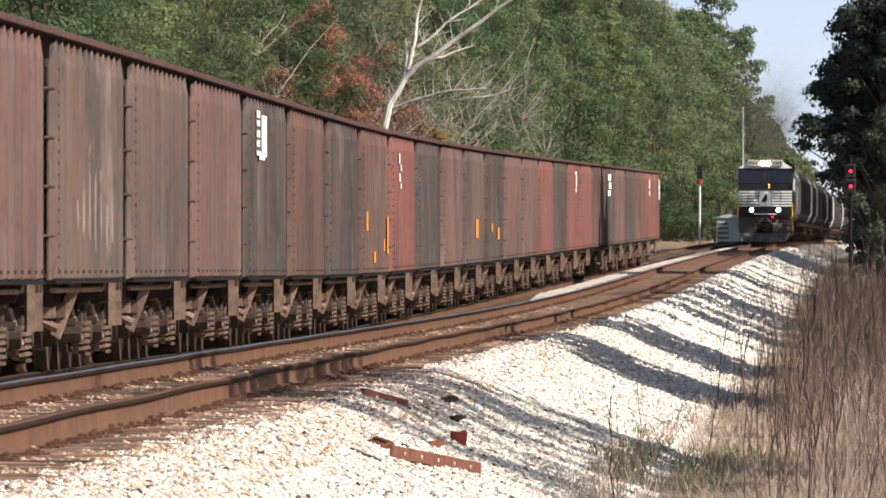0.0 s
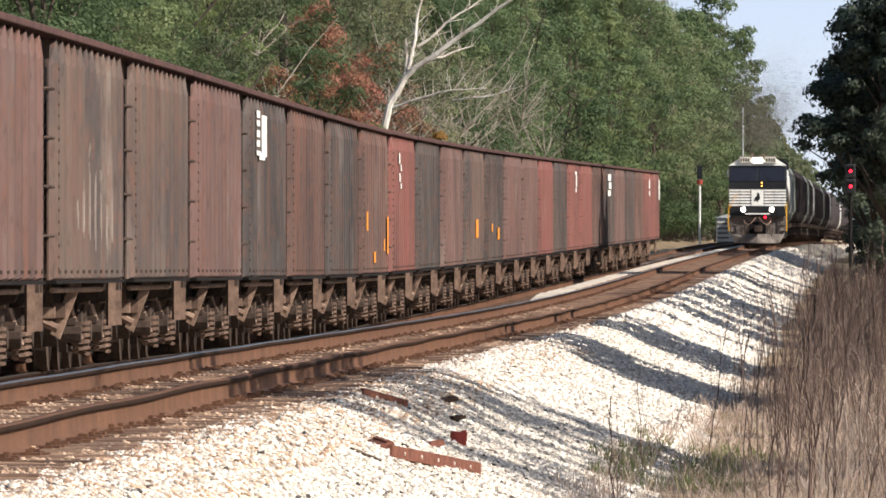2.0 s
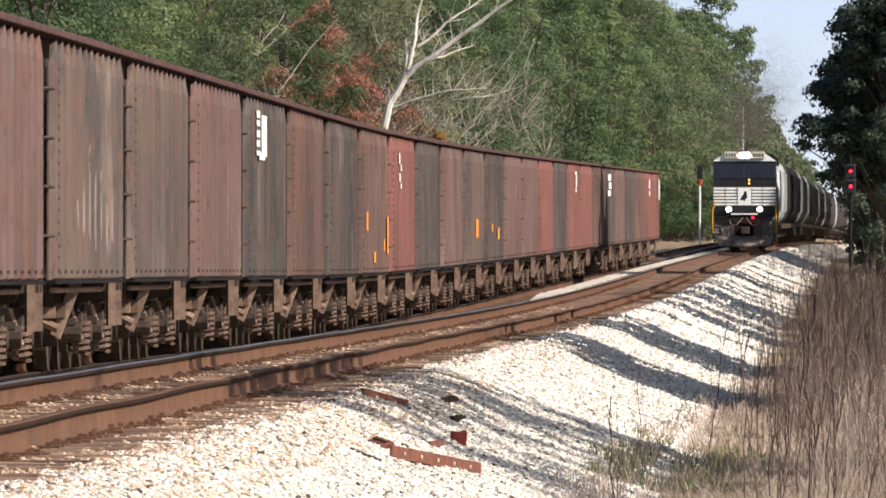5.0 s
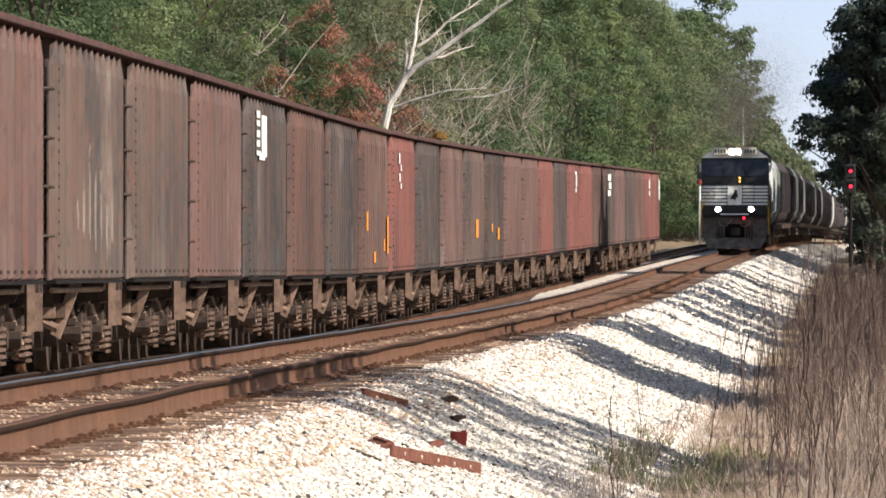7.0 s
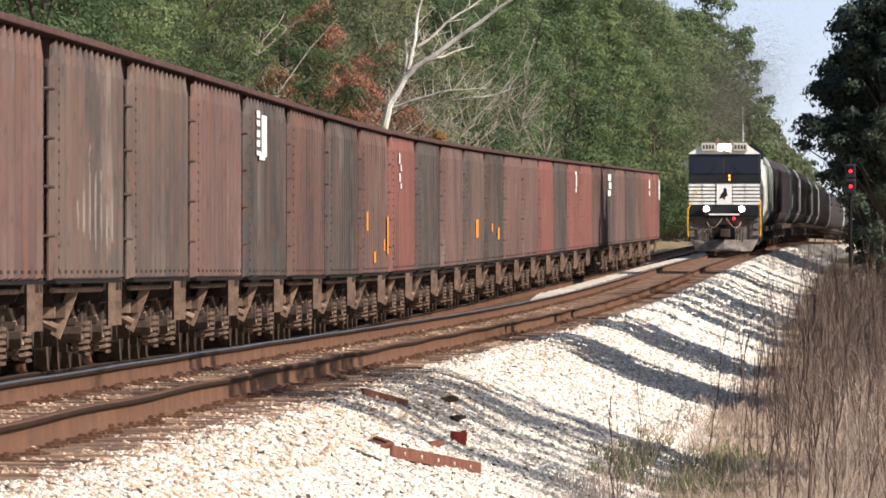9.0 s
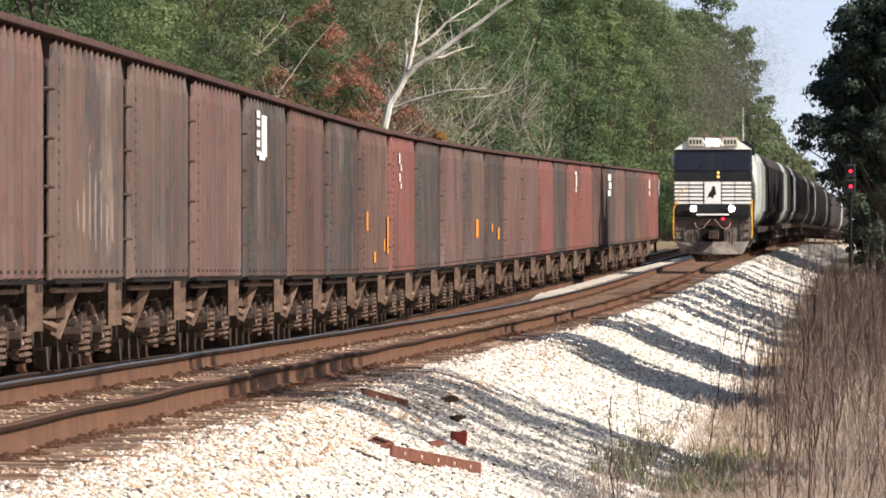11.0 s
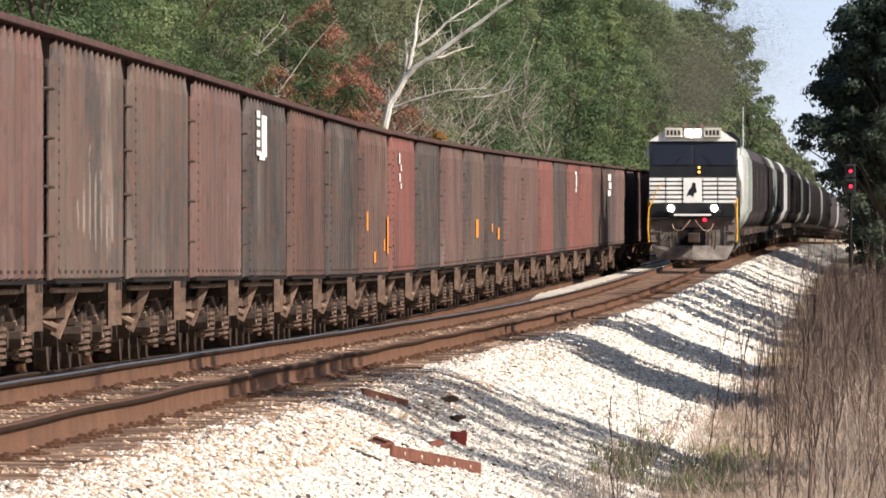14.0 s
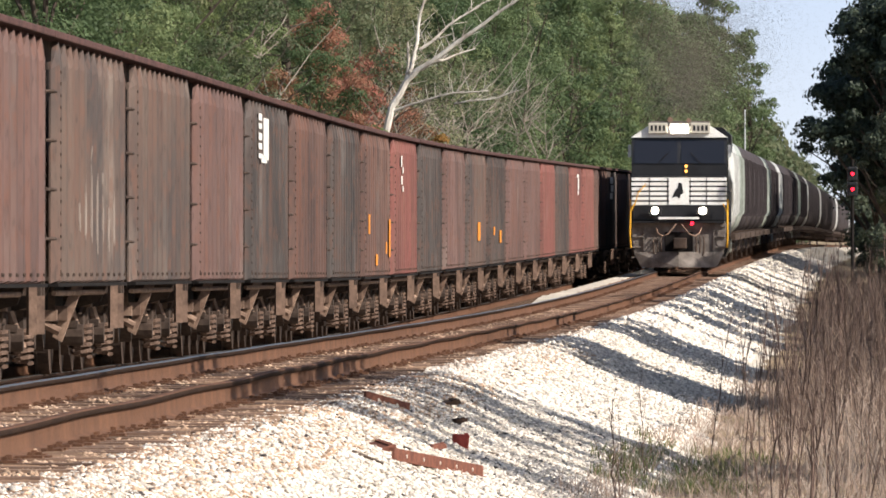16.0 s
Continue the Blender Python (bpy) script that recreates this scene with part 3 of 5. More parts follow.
def truck(parent, y, end):
    t = part("truck_bolster", Geo().box(0, 0, 0.56, 2.3, 0.42, 0.26), M["steel"], parent, at=pose(0, y, 0))
    wheel = Geo().rod((-0.065, 0, 0), (0.065, 0, 0), 0.457, 20).rod((-0.09, 0, 0), (-0.065, 0, 0), 0.485, 20)
    wheel.rod((0.0, 0, 0), (0.12, 0, 0), 0.13, 12)
    wm = wheel.mesh("wheel")
    for dy in (-0.89, 0.89):
        for s in (-1, 1):
            part("wheel", wm, M["steel"], t, at=pose(s * 0.76, dy, 0.457, rz=0 if s > 0 else 180))
        part("axle", Geo().rod((-0.7, dy, 0.457), (0.7, dy, 0.457), 0.08, 8), M["black"], t)
    for s in (-1, 1):
        g = Geo()
        arch = [(-1.12, 0.46), (-1.12, 0.60), (-0.9, 0.66), (-0.42, 0.84), (0.42, 0.84), (0.9, 0.66), (1.12, 0.60), (1.12, 0.46), (0.78, 0.50), (0.52, 0.60),
                (0.36, 0.74), (-0.36, 0.74), (-0.52, 0.60), (-0.78, 0.50)]
        g.prism(arch, "x", s * 0.90, s * 1.01)
        g.prism([(-0.62, 0.50), (-0.42, 0.22), (0.42, 0.22), (0.62, 0.50), (0.50, 0.50), (0.34, 0.30), (-0.34, 0.30), (-0.50, 0.50)], "x", s * 0.91, s * 1.00)
        part("side_frame", g, M["steel"], t)
        for dy in (-0.89, 0.89):
            part("axle_box", Geo().rod((s * 0.94, dy, 0.457), (s * 1.2, dy, 0.457), 0.125, 10).box(s * 1.05, dy, 0.58, 0.18, 0.22, 0.08), M["steel"], t)
        for k, dy in enumerate((-0.21, 0.0, 0.21)):
            part("coil_spring", spring(Geo(), s * 1.13, dy, 0.20, 0.56, 0.085, 0.024, 5), M["steel_mid"], t)
    return t


def hopper(paint, ribs=12):
    """An open coal hopper; its near end stands at the origin and it reaches away along +y."""
    car = new("hopper_car")
    y0, y1 = (PITCH - BODY) / 2, (PITCH + BODY) / 2
    mid = PITCH / 2
    for s in (1, -1):
        side = part("side_panel", Geo().box(s * 1.49, mid, (SILL + TOP) / 2 - 0.17, 0.02, BODY, TOP - SILL - 0.30), paint, car)
        # set back and in darker steel than the side, for shade below the chord
        part("top_panel", Geo().box(s * 1.33, mid, TOP - 0.2, 0.02, BODY, 0.34), M["steel"], car, "rusty recessed strip, darker for the shade under the top chord")
        h0, h1, d, k = SILL - 0.02, TOP - 0.10, 0.08, 0.24
        rib = Geo().add([(0, -0.46, h0), (s * d, -0.17, h0 + 0.03), (s * d, 0.17, h0 + 0.03), (0, 0.46, h0), (0, -0.46, h1 - k - 0.06), (s * d, -0.17, h1 - k), (s * d, 0.17, h1 - k), (0, 0.46, h1 - k - 0.06),
                         (s * 0.05, -0.03, h1), (s * 0.05, 0.03, h1), (-s * 0.02, 0.03, h1), (-s * 0.02, -0.03, h1)],
                        [(0, 1, 5, 4), (1, 2, 6, 5), (2, 3, 7, 6), (0, 3, 2, 1), (4, 5, 8, 11), (5, 6, 9, 8), (6, 7, 10, 9), (8, 9, 10, 11), (4, 11, 10, 7), (0, 4, 7, 3)])
        rm = rib.mesh("rib")
        for i in range(ribs):
            part("rib", rm, paint, side, at=pose(s * 1.501, y0 + 0.47 + (BODY - 0.94) * i / (ribs - 1), 0))
        rivets = Geo()
        for i in range(18):
            for yy in (y0 + 0.36, y1 - 0.36):
                rivets.box(s * 1.585, yy, SILL + 0.1 + 0.125 * i, 0.014, 0.05, 0.035)
        for i in range(ribs):
            for dy in (-0.12, 0.0, 0.12):
                rivets.box(s * 1.585, y0 + 0.47 + (BODY - 0.94) * i / (ribs - 1) + dy, SILL + 0.07, 0.014, 0.05, 0.035)
        tagged(part("rivets", rivets, M["steel"], side, "rows of dark rivets"), kind="stuff")
        # posts coloured near black for the shade in the gap between cars
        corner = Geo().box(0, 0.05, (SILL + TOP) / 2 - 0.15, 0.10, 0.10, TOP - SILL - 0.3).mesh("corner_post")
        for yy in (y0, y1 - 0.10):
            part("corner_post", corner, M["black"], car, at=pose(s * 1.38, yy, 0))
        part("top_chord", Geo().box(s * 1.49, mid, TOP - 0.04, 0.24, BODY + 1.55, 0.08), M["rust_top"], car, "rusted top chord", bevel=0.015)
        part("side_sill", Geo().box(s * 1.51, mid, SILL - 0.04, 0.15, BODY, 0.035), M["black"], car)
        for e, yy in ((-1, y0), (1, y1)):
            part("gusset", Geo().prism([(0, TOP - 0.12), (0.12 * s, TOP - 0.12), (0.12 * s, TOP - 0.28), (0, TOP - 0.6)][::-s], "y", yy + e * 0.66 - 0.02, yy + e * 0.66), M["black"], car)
            for i in range(4 if e < 0 else 2):
                part("grab_iron", grab_iron(s, yy, e, SILL + 0.45 + 0.52 * i), M["steel"], car)
    for e, yy in ((-1, y0), (1, y1)):
        # end wall and end posts likewise carry the gap's shade in their colour
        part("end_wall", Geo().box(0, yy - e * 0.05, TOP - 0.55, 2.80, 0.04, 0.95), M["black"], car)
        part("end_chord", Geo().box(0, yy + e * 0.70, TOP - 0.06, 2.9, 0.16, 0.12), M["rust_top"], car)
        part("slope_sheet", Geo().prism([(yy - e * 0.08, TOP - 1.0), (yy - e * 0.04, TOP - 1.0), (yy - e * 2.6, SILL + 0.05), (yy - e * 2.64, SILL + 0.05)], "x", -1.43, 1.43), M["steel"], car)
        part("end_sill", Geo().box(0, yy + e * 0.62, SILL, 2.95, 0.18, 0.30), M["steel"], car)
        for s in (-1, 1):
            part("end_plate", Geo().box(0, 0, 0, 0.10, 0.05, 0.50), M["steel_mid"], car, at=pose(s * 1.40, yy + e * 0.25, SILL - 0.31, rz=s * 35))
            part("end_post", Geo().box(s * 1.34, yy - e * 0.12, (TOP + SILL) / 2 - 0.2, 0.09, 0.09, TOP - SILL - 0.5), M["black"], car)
        part("coupler", Geo().box(0, yy + e * 0.78, 0.88, 0.22, 0.55, 0.24).box(0, yy + e * 0.80, 0.88, 0.34, 0.2, 0.3), M["steel"], car)
        part("air_hose", Geo().tube([(0.3, yy + e * 0.70, 0.85), (0.34, yy + e * 0.78, 0.6), (0.36, yy + e * 0.83, 0.42), (0.33, yy + e * 0.85, 0.3)], 0.025, 6)
             .box(0.33, yy + e * 0.85, 0.26, 0.06, 0.06, 0.10), M["white_mark"] if e < 0 else M["steel_light"], car)
        truck(car, yy - e * 1.05, e)
    part("centre_sill", Geo().box(0, mid, 0.98, 0.42, BODY + 1.3, 0.30), M["steel"], car)
    for k in range(3):
        yb = mid - 2.5 + 2.5 * k
        # bays coloured near black for the shade under the car
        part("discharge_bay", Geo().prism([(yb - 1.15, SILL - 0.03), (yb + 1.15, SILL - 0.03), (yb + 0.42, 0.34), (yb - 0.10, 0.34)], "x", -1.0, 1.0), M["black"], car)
        part("bay_door", Geo().prism([(yb - 1.17, SILL), (yb - 1.13, SILL), (yb - 0.10, 0.30), (yb - 0.16, 0.30)], "x", -1.03, 1.03), M["steel"], car)
    for s in (-1, 1):
        yb = 4.9
        flat = Geo().add([(s * 1.46, yb + 1.75, SILL - 0.05), (s * 1.34, yb + 1.75, SILL - 0.05), (s * 1.12, yb + 1.75, 0.46), (s * 1.22, yb + 1.75, 0.40),
                          (s * 1.46, yb + 1.88, SILL - 0.05), (s * 1.34, yb + 1.88, SILL - 0.05), (s * 1.12, yb + 1.88, 0.46), (s * 1.22, yb + 1.88, 0.40)],
                         [(0, 1, 2, 3), (7, 6, 5, 4), (0, 4, 5, 1), (1, 5, 6, 2), (2, 6, 7, 3), (3, 7, 4, 0)])
        part("side_brace", flat, M["steel_light"], car, "pale dusty slanting brace")
        part("brace_bracket", Geo().box(s * 1.22, yb + 1.78, 0.72, 0.14, 0.20, 0.16), M["steel_mid"], car)
        part("door_arm", Geo().rod((s * 1.12, yb - 0.9, 0.66), (s * 0.84, yb - 0.9, 0.42), 0.055, 8), M["steel_light"], car)
        part("door_latch", Geo().box(s * 1.20, yb + 0.3, 0.70, 0.14, 0.12, 0.12).rod((s * 1.1, yb + 0.3, 0.62), (s * 1.3, yb + 0.3, 0.52), 0.05, 8), M["steel_light"], car)
        for e in (-1, 1):
            yt = mid + e * (BODY / 2 - 1.05)
            part("brake_beam", Geo().rod((s * 1.02, yt - 0.45, 0.75), (s * 1.16, yt - 0.5, 0.36), 0.05, 6), M["steel_light"], car)
            part("side_bearing", Geo().box(s * 1.12, yt + 0.5, 0.86, 0.16, 0.2, 0.18), M["steel_light"], car)
            part("brake_rod", Geo().rod((s * 1.18, yt + 0.7, 0.98), (s * 1.06, yt + 0.75, 0.5), 0.035, 6), M["steel"], car)
            part("bolster_web", Geo().prism([(s * 0.9, SILL - 0.05), (s * 1.42, SILL - 0.05), (s * 1.34, SILL - 0.24), (s * 0.9, SILL - 0.36)], "y", yt - 0.05, yt + 0.05), M["steel"], car)
    part("brake_pipe", Geo().rod((1.45, y0 + 1.2, SILL - 0.13), (1.45, y0 + 9.4, SILL - 0.13), 0.03, 6), M["steel_light"], car)
    return car


def grab_iron(s, yy, e, z):
    return Geo().sweep([(s * 1.50, yy - e * 0.02, z), (s * 1.56, yy + e * 0.08, z), (s * 1.56, yy + e * 0.50, z), (s * 1.48, yy + e * 0.58, z)], 0.018, 5)


CAR_LOOK = {
    "mauve": "open coal hopper in faded mauve-brown paint, standing on the siding",
    "grey": "open coal hopper in grey-brown paint with rust streaks",
    "dark": "open coal hopper in dark weathered grey paint",
    "brown": "open coal hopper in rust-brown paint",
    "red": "open coal hopper in oxide red paint"}
ORDER = ["brown", "mauve", "mauve", "grey", "grey", "mauve", "dark", "brown", "dark", "brown", "red", "dark", "mauve", "grey", "dark", "mauve", "mauve", "red",
         "dark", "red", "red", "brown", "dark", "mauve", "dark", "brown", "red", "red"]
first, hoppers = {}, []
for i, paint in enumerate(ORDER):
    yn = 120 + PITCH * (i - 3)
    m = on_siding(yn)
    if paint not in first:
        first[paint] = car = hopper(CAR_PAINT[paint])
        tagged(car, CAR_LOOK[paint], "hopper car", "standing coal train")
        car.matrix_basis = m
    else:
        car = copy_thing(first[paint], m)
    hoppers.append(car)


def stencil(car, name, marks, mat, label):
    """Painted bars on the side of a car: (y, z, width, height), raised by a film of paint over the ribs."""
    g = Geo()
    for y, z, w, h in marks:
        g.box(1.592, y, z, 0.004, w, h)
    part(name, g, mat, car, label)


WHITE, ORANGE = M["white_mark"], M["orange_mark"]
stencil(hoppers[6], "lettering", [(3.5, 3.40, 0.9, 0.10), (3.5, 3.27, 0.9, 0.08), (3.5, 3.12, 0.9, 0.10), (3.5, 2.98, 0.9, 0.09), (3.6, 2.84, 1.1, 0.07), (5.2, 3.10, 1.5, 0.60), (4.6, 2.80, 1.6, 0.10)], WHITE, "worn white stencilled bars")
stencil(hoppers[10], "lettering", [(4.2, 3.22, 0.5, 0.20), (4.9, 3.05, 0.4, 0.12), (4.3, 2.86, 0.5, 0.16), (4.9, 2.70, 0.4, 0.10)], WHITE, "faint white stencilled bars")
stencil(hoppers[22], "lettering", [(5.4, 3.32, 3.4, 0.22), (6.2, 3.05, 3.0, 0.22), (5.2, 2.80, 3.0, 0.2)], WHITE, "white stencilled bars")
stencil(hoppers[19], "lettering", [(7.6, 3.36, 1.6, 0.10), (8.2, 3.12, 1.0, 0.34), (7.8, 2.86, 1.0, 0.12)], WHITE, "white stencilled bars")
stencil(hoppers[26], "lettering", [(8.0, 3.2, 1.4, 0.34), (8.3, 2.85, 1.1, 0.2)], WHITE, "faint white stencilled bars")
stencil(hoppers[27], "lettering", [(11.2, 3.0, 1.6, 0.8)], WHITE, "white stencilled bars")
stencil(hoppers[9], "stripe", [(2.6, 2.0, 0.7, 0.34), (12.0, 1.76, 0.6, 0.7), (10.4, 1.58, 0.5, 0.22), (6.0, 1.36, 0.8, 0.2)], ORANGE, "orange chalky stripes")
stencil(hoppers[13], "stripe", [(7.4, 1.86, 1.6, 0.42)], ORANGE, "orange patch")
stencil(hoppers[14], "stripe", [(4.0, 1.86, 0.8, 0.2), (8.4, 1.72, 1.2, 0.3)], ORANGE, "orange patches")
# paint worn down to chalky primer on the flats of a few ribs
worn = Geo()
for i, z0, z1 in ((3, 1.62, 1.92), (4, 1.50, 2.22), (5, 1.44, 2.36), (5, 2.42, 2.50), (6, 1.38, 2.30), (7, 1.52, 2.02), (7, 2.10, 2.24), (8, 1.40, 1.86), (9, 1.44, 2.16)):
    yc = 1.315 + 0.978 * i
    for k in range(4):
        worn.box(1.584, yc - 0.126 + 0.084 * k, (z0 + z1) / 2 + random.uniform(-0.08, 0.08), 0.004, random.uniform(0.055, 0.082), (z1 - z0) * random.uniform(0.55, 1.0))
tagged(part("worn_patch", worn, M["worn_primer"], hoppers[3], "pale chalky worn patch of paint"), kind="stuff")
# ---- the oncoming freight train ----
def locomotive():
    loco = new("locomotive")
    # underframe, pilot and snow plough
    part("underframe", Geo().box(0, 11.2, 1.38, 2.9, 20.6, 0.36), M["lblack"], loco)
    part("fuel_tank", Geo().prism([(-1.4, 0.45), (1.4, 0.45), (1.5, 0.7), (1.5, 1.2), (-1.5, 1.2), (-1.5, 0.7)], "y", 8.0, 14.0), M["lblack"], loco)
    part("pilot", Geo().prism([(-1.42, 0.5), (1.42, 0.5), (1.5, 1.0), (1.5, 1.55), (-1.5, 1.55), (-1.5, 1.0)], "y", 0.75, 0.85), M["lgrey"], loco, "dusty grey pilot plate", bevel=0.02)
    plough = Geo()
    plough.add([(-1.45, 0.72, 0.62), (0, 0.30, 0.62), (1.45, 0.72, 0.62), (-1.2, 0.55, 0.13), (0, 0.02, 0.13), (1.2, 0.55, 0.13),
                (-1.45, 0.80, 0.62), (0, 0.45, 0.62), (1.45, 0.80, 0.62), (-1.2, 0.80, 0.13), (0, 0.45, 0.13), (1.2, 0.80, 0.13)],
               [(0, 1, 4, 3), (1, 2, 5, 4), (6, 9, 10, 7), (7, 10, 11, 8), (0, 6, 7, 1), (1, 7, 8, 2), (3, 4, 10, 9), (4, 5, 11, 10), (0, 3, 9, 6), (2, 8, 11, 5)])
    part("snow_plough", plough, M["lgrey"], loco, "scuffed grey snow plough")
    part("anticlimber", Geo().box(0, 0.55, 1.70, 1.30, 0.30, 0.07), M["lwhite"], loco, "white walkway edge")
    part("front_platform", Geo().box(0, 0.80, 1.58, 2.9, 0.55, 0.05), M["lblack"], loco)
    part("coupler", Geo().box(0, 0.45, 0.90, 0.30, 0.8, 0.30).box(0.05, 0.05, 0.90, 0.42, 0.28, 0.34), M["steel"], loco, bevel=0.03)
    part("coupler_pocket", Geo().box(0, 0.73, 0.95, 0.9, 0.05, 0.62), M["black"], loco)
    hose = Geo()
    for s in (-1, 1):
        hose.tube([(s * 0.08, 0.42, 1.52), (s * 0.20, 0.36, 1.36), (s * 0.36, 0.34, 1.18), (s * 0.52, 0.36, 1.13), (s * 0.66, 0.45, 1.22), (s * 0.72, 0.6, 1.38)], 0.024, 6)
    part("uncoupling_bar", hose, M["steel_light"], loco)
    for s in (-1, 1):
        for k in range(3):
            part("air_hose", Geo().tube([(s * (0.55 + 0.12 * k), 0.7, 1.1), (s * (0.57 + 0.12 * k), 0.52, 0.9), (s * (0.55 + 0.12 * k), 0.5, 0.6), (s * (0.5 + 0.12 * k), 0.52, 0.45)], 0.028, 6), M["steel"], loco)
        for k in range(4):
            part("step", Geo().box(s * 1.32, 0.85, 0.45 + 0.33 * k, 0.36, 0.32, 0.04), M["lgrey"], loco)
        part("step_side", Geo().box(s * 1.12, 0.85, 1.0, 0.03, 0.34, 1.15), M["lgrey"], loco)
        g = Geo().tube([(s * 1.53, 0.62, 0.75), (s * 1.56, 0.55, 1.2), (s * 1.54, 0.6, 1.9), (s * 1.42, 0.66, 2.15)], 0.028, 6)
        g.tube([(s * 1.55, 1.3, 0.8), (s * 1.55, 1.3, 2.3)], 0.026, 6)
        part("handrail", g, M["yellow"], loco, "yellow corner handrail")
        part("ditch_lamp_housing", Geo().box(s * 0.76, 0.60, 1.93, 0.40, 0.25, 0.26), M["lblack"], loco)
        part("ditch_lamp", Geo().rod((s * 0.76, 0.47, 1.93), (s * 0.76, 0.44, 1.93), 0.115, 14), M["head_lamp"], loco, "lit ditch lamp")
    part("marker_lamp", Geo().rod((0.42, 0.5, 1.53), (0.42, 0.46, 1.53), 0.06, 10), M["red_lamp"], loco, "small red lamp")
    for z in (3.36, 3.20):
        part("amber_lamp", Geo().rod((0.22, 1.43, z), (0.22, 1.40, z), 0.045, 10), M["amber_lamp"], loco, "small amber lamp under the windscreen")
    # short nose with white bands
    nose = Geo().prism([(0.85, 1.6), (2.6, 1.6), (2.6, 3.05), (1.35, 3.05), (0.85, 2.98)], "x", -1.5, 1.5)
    part("nose", nose, M["lblack"], loco, "black nose", bevel=0.05)
    for k in range(6):
        z = 2.17 + 0.155 * k
        part("nose_stripe", Geo().box(0, 0.845, z, 3.02, 0.02, 0.10), M["lwhite"], loco, "white stripe")
        for s in (-1, 1):
            part("side_stripe", Geo().box(s * 1.505, 1.7, z, 0.02, 1.7, 0.10), M["lwhite"], loco, "white stripe")
    part("nose_plate", Geo().box(0, 0.832, 2.56, 0.64, 0.02, 0.86), M["lwhite"], loco, "white plate on the nose")
    part("emblem", Geo().prism([(-0.22, 2.35), (-0.08, 2.40), (0.02, 2.32), (0.06, 2.45), (0.15, 2.50), (0.12, 2.62), (0.10, 2.80), (0.0, 2.84), (-0.04, 2.68), (-0.14, 2.55)], "y", 0.812, 0.820), M["lblack"], loco, "plain black emblem")
    for x in (-0.94, -0.36, 0.36, 0.88):
        part("nose_seam", Geo().box(x, 0.830, 2.56, 0.025, 0.012, 0.86), M["lblack"], loco)
    part("nose_grab", Geo().tube([(-1.42, 0.78, 2.1), (-1.30, 0.72, 2.5), (-1.05, 0.74, 2.8)], 0.02, 6), M["yellow"], loco, "yellow grab iron")
    # cab
    cab = Geo().prism([(-1.53, 1.6), (1.53, 1.6), (1.53, 4.28), (1.0, 4.62), (-1.0, 4.62), (-1.53, 4.28)], "y", 1.75, 5.2)
    part("cab", cab, M["lblack"], loco, "black cab", bevel=0.04)
    for s in (-1, 1):
        a, b = sorted((s * 0.06, s * 1.44))
        shield = Geo().add([(a, 1.42, 3.45), (b, 1.42, 3.45), (b, 1.66, 4.18), (a, 1.66, 4.18), (a, 1.46, 3.45), (b, 1.46, 3.45), (b, 1.70, 4.18), (a, 1.70, 4.18)],
                           [(0, 1, 2, 3), (7, 6, 5, 4), (0, 4, 5, 1), (1, 5, 6, 2), (2, 6, 7, 3), (3, 7, 4, 0)])
        part("windscreen", shield, M["glass"], loco, "dark windscreen pane")
        part("wiper", Geo().rod((s * 0.7, 1.40, 3.44), (s * 0.35, 1.48, 3.80), 0.012, 4), M["black"], loco)
    part("cab_front", Geo().prism([(1.44, 3.0), (1.76, 3.0), (1.76, 4.28), (1.70, 4.28), (1.45, 3.45)], "x", -1.52, 1.52), M["lblack"], loco, "black cab front")
    roof = Geo().add([(-1.55, 1.62, 4.28), (1.55, 1.62, 4.28), (1.02, 1.62, 4.64), (-1.02, 1.62, 4.64), (-1.55, 1.86, 4.28), (1.55, 1.86, 4.28), (1.02, 1.86, 4.64), (-1.02, 1.86, 4.64)],
                     [(0, 1, 2, 3), (7, 6, 5, 4), (0, 4, 5, 1), (1, 5, 6, 2), (2, 6, 7, 3), (3, 7, 4, 0)])
    part("roof_brow", roof, M["lwhite"], loco, "white roof brow")
    for s in (-1, 1):
        part("number_board", Geo().box(s * 0.68, 1.56, 4.58, 0.62, 0.12, 0.34), M["board"], loco, "cream number board", bevel=0.02)
        g = Geo()
        for k in range(4):
            g.box(s * 0.68 - 0.20 + 0.13 * k, 1.497, 4.58, 0.075, 0.006, 0.17)
        part("number_bars", g, M["lblack"], loco, "dark bars of writing")
        part("cab_window", Geo().box(s * 1.535, 3.2, 3.75, 0.02, 1.6, 0.75), M["glass"], loco)
        part("mirror", Geo().box(s * 1.60, 2.2, 3.85, 0.1, 0.05, 0.4), M["lwhite"], loco)
    part("headlight_housing", Geo().box(0, 1.58, 4.56, 0.62, 0.14, 0.34), M["lwhite"], loco)
    for s in (-1, 1):
        part("headlight", Geo().rod((s * 0.14, 1.51, 4.56), (s * 0.14, 1.48, 4.56), 0.115, 14), M["head_lamp"], loco, "lit headlight")
    part("roof_box", Geo().box(0, 2.6, 4.70, 1.9, 1.2, 0.22), M["lgrey"], loco)
    part("horn", Geo().rod((-0.3, 1.9, 4.86), (-0.3, 2.3, 4.86), 0.09, 8, 0.03).rod((0.3, 1.9, 4.83), (0.3, 2.3, 4.83), 0.08, 8, 0.03), M["steel_light"], loco)
    # long hood, radiator wings, trucks
    part("long_hood", Geo().prism([(-0.92, 1.55), (0.92, 1.55), (0.92, 4.2), (0.75, 4.5), (-0.75, 4.5), (-0.92, 4.2)], "y", 5.2, 20.6), M["lblack"], loco, "black engine hood")
    part("radiator_wing", Geo().prism([(-1.5, 3.9), (1.5, 3.9), (1.5, 4.45), (1.2, 4.72), (-1.2, 4.72), (-1.5, 4.45)], "y", 16.4, 20.2), M["lblack"], loco)
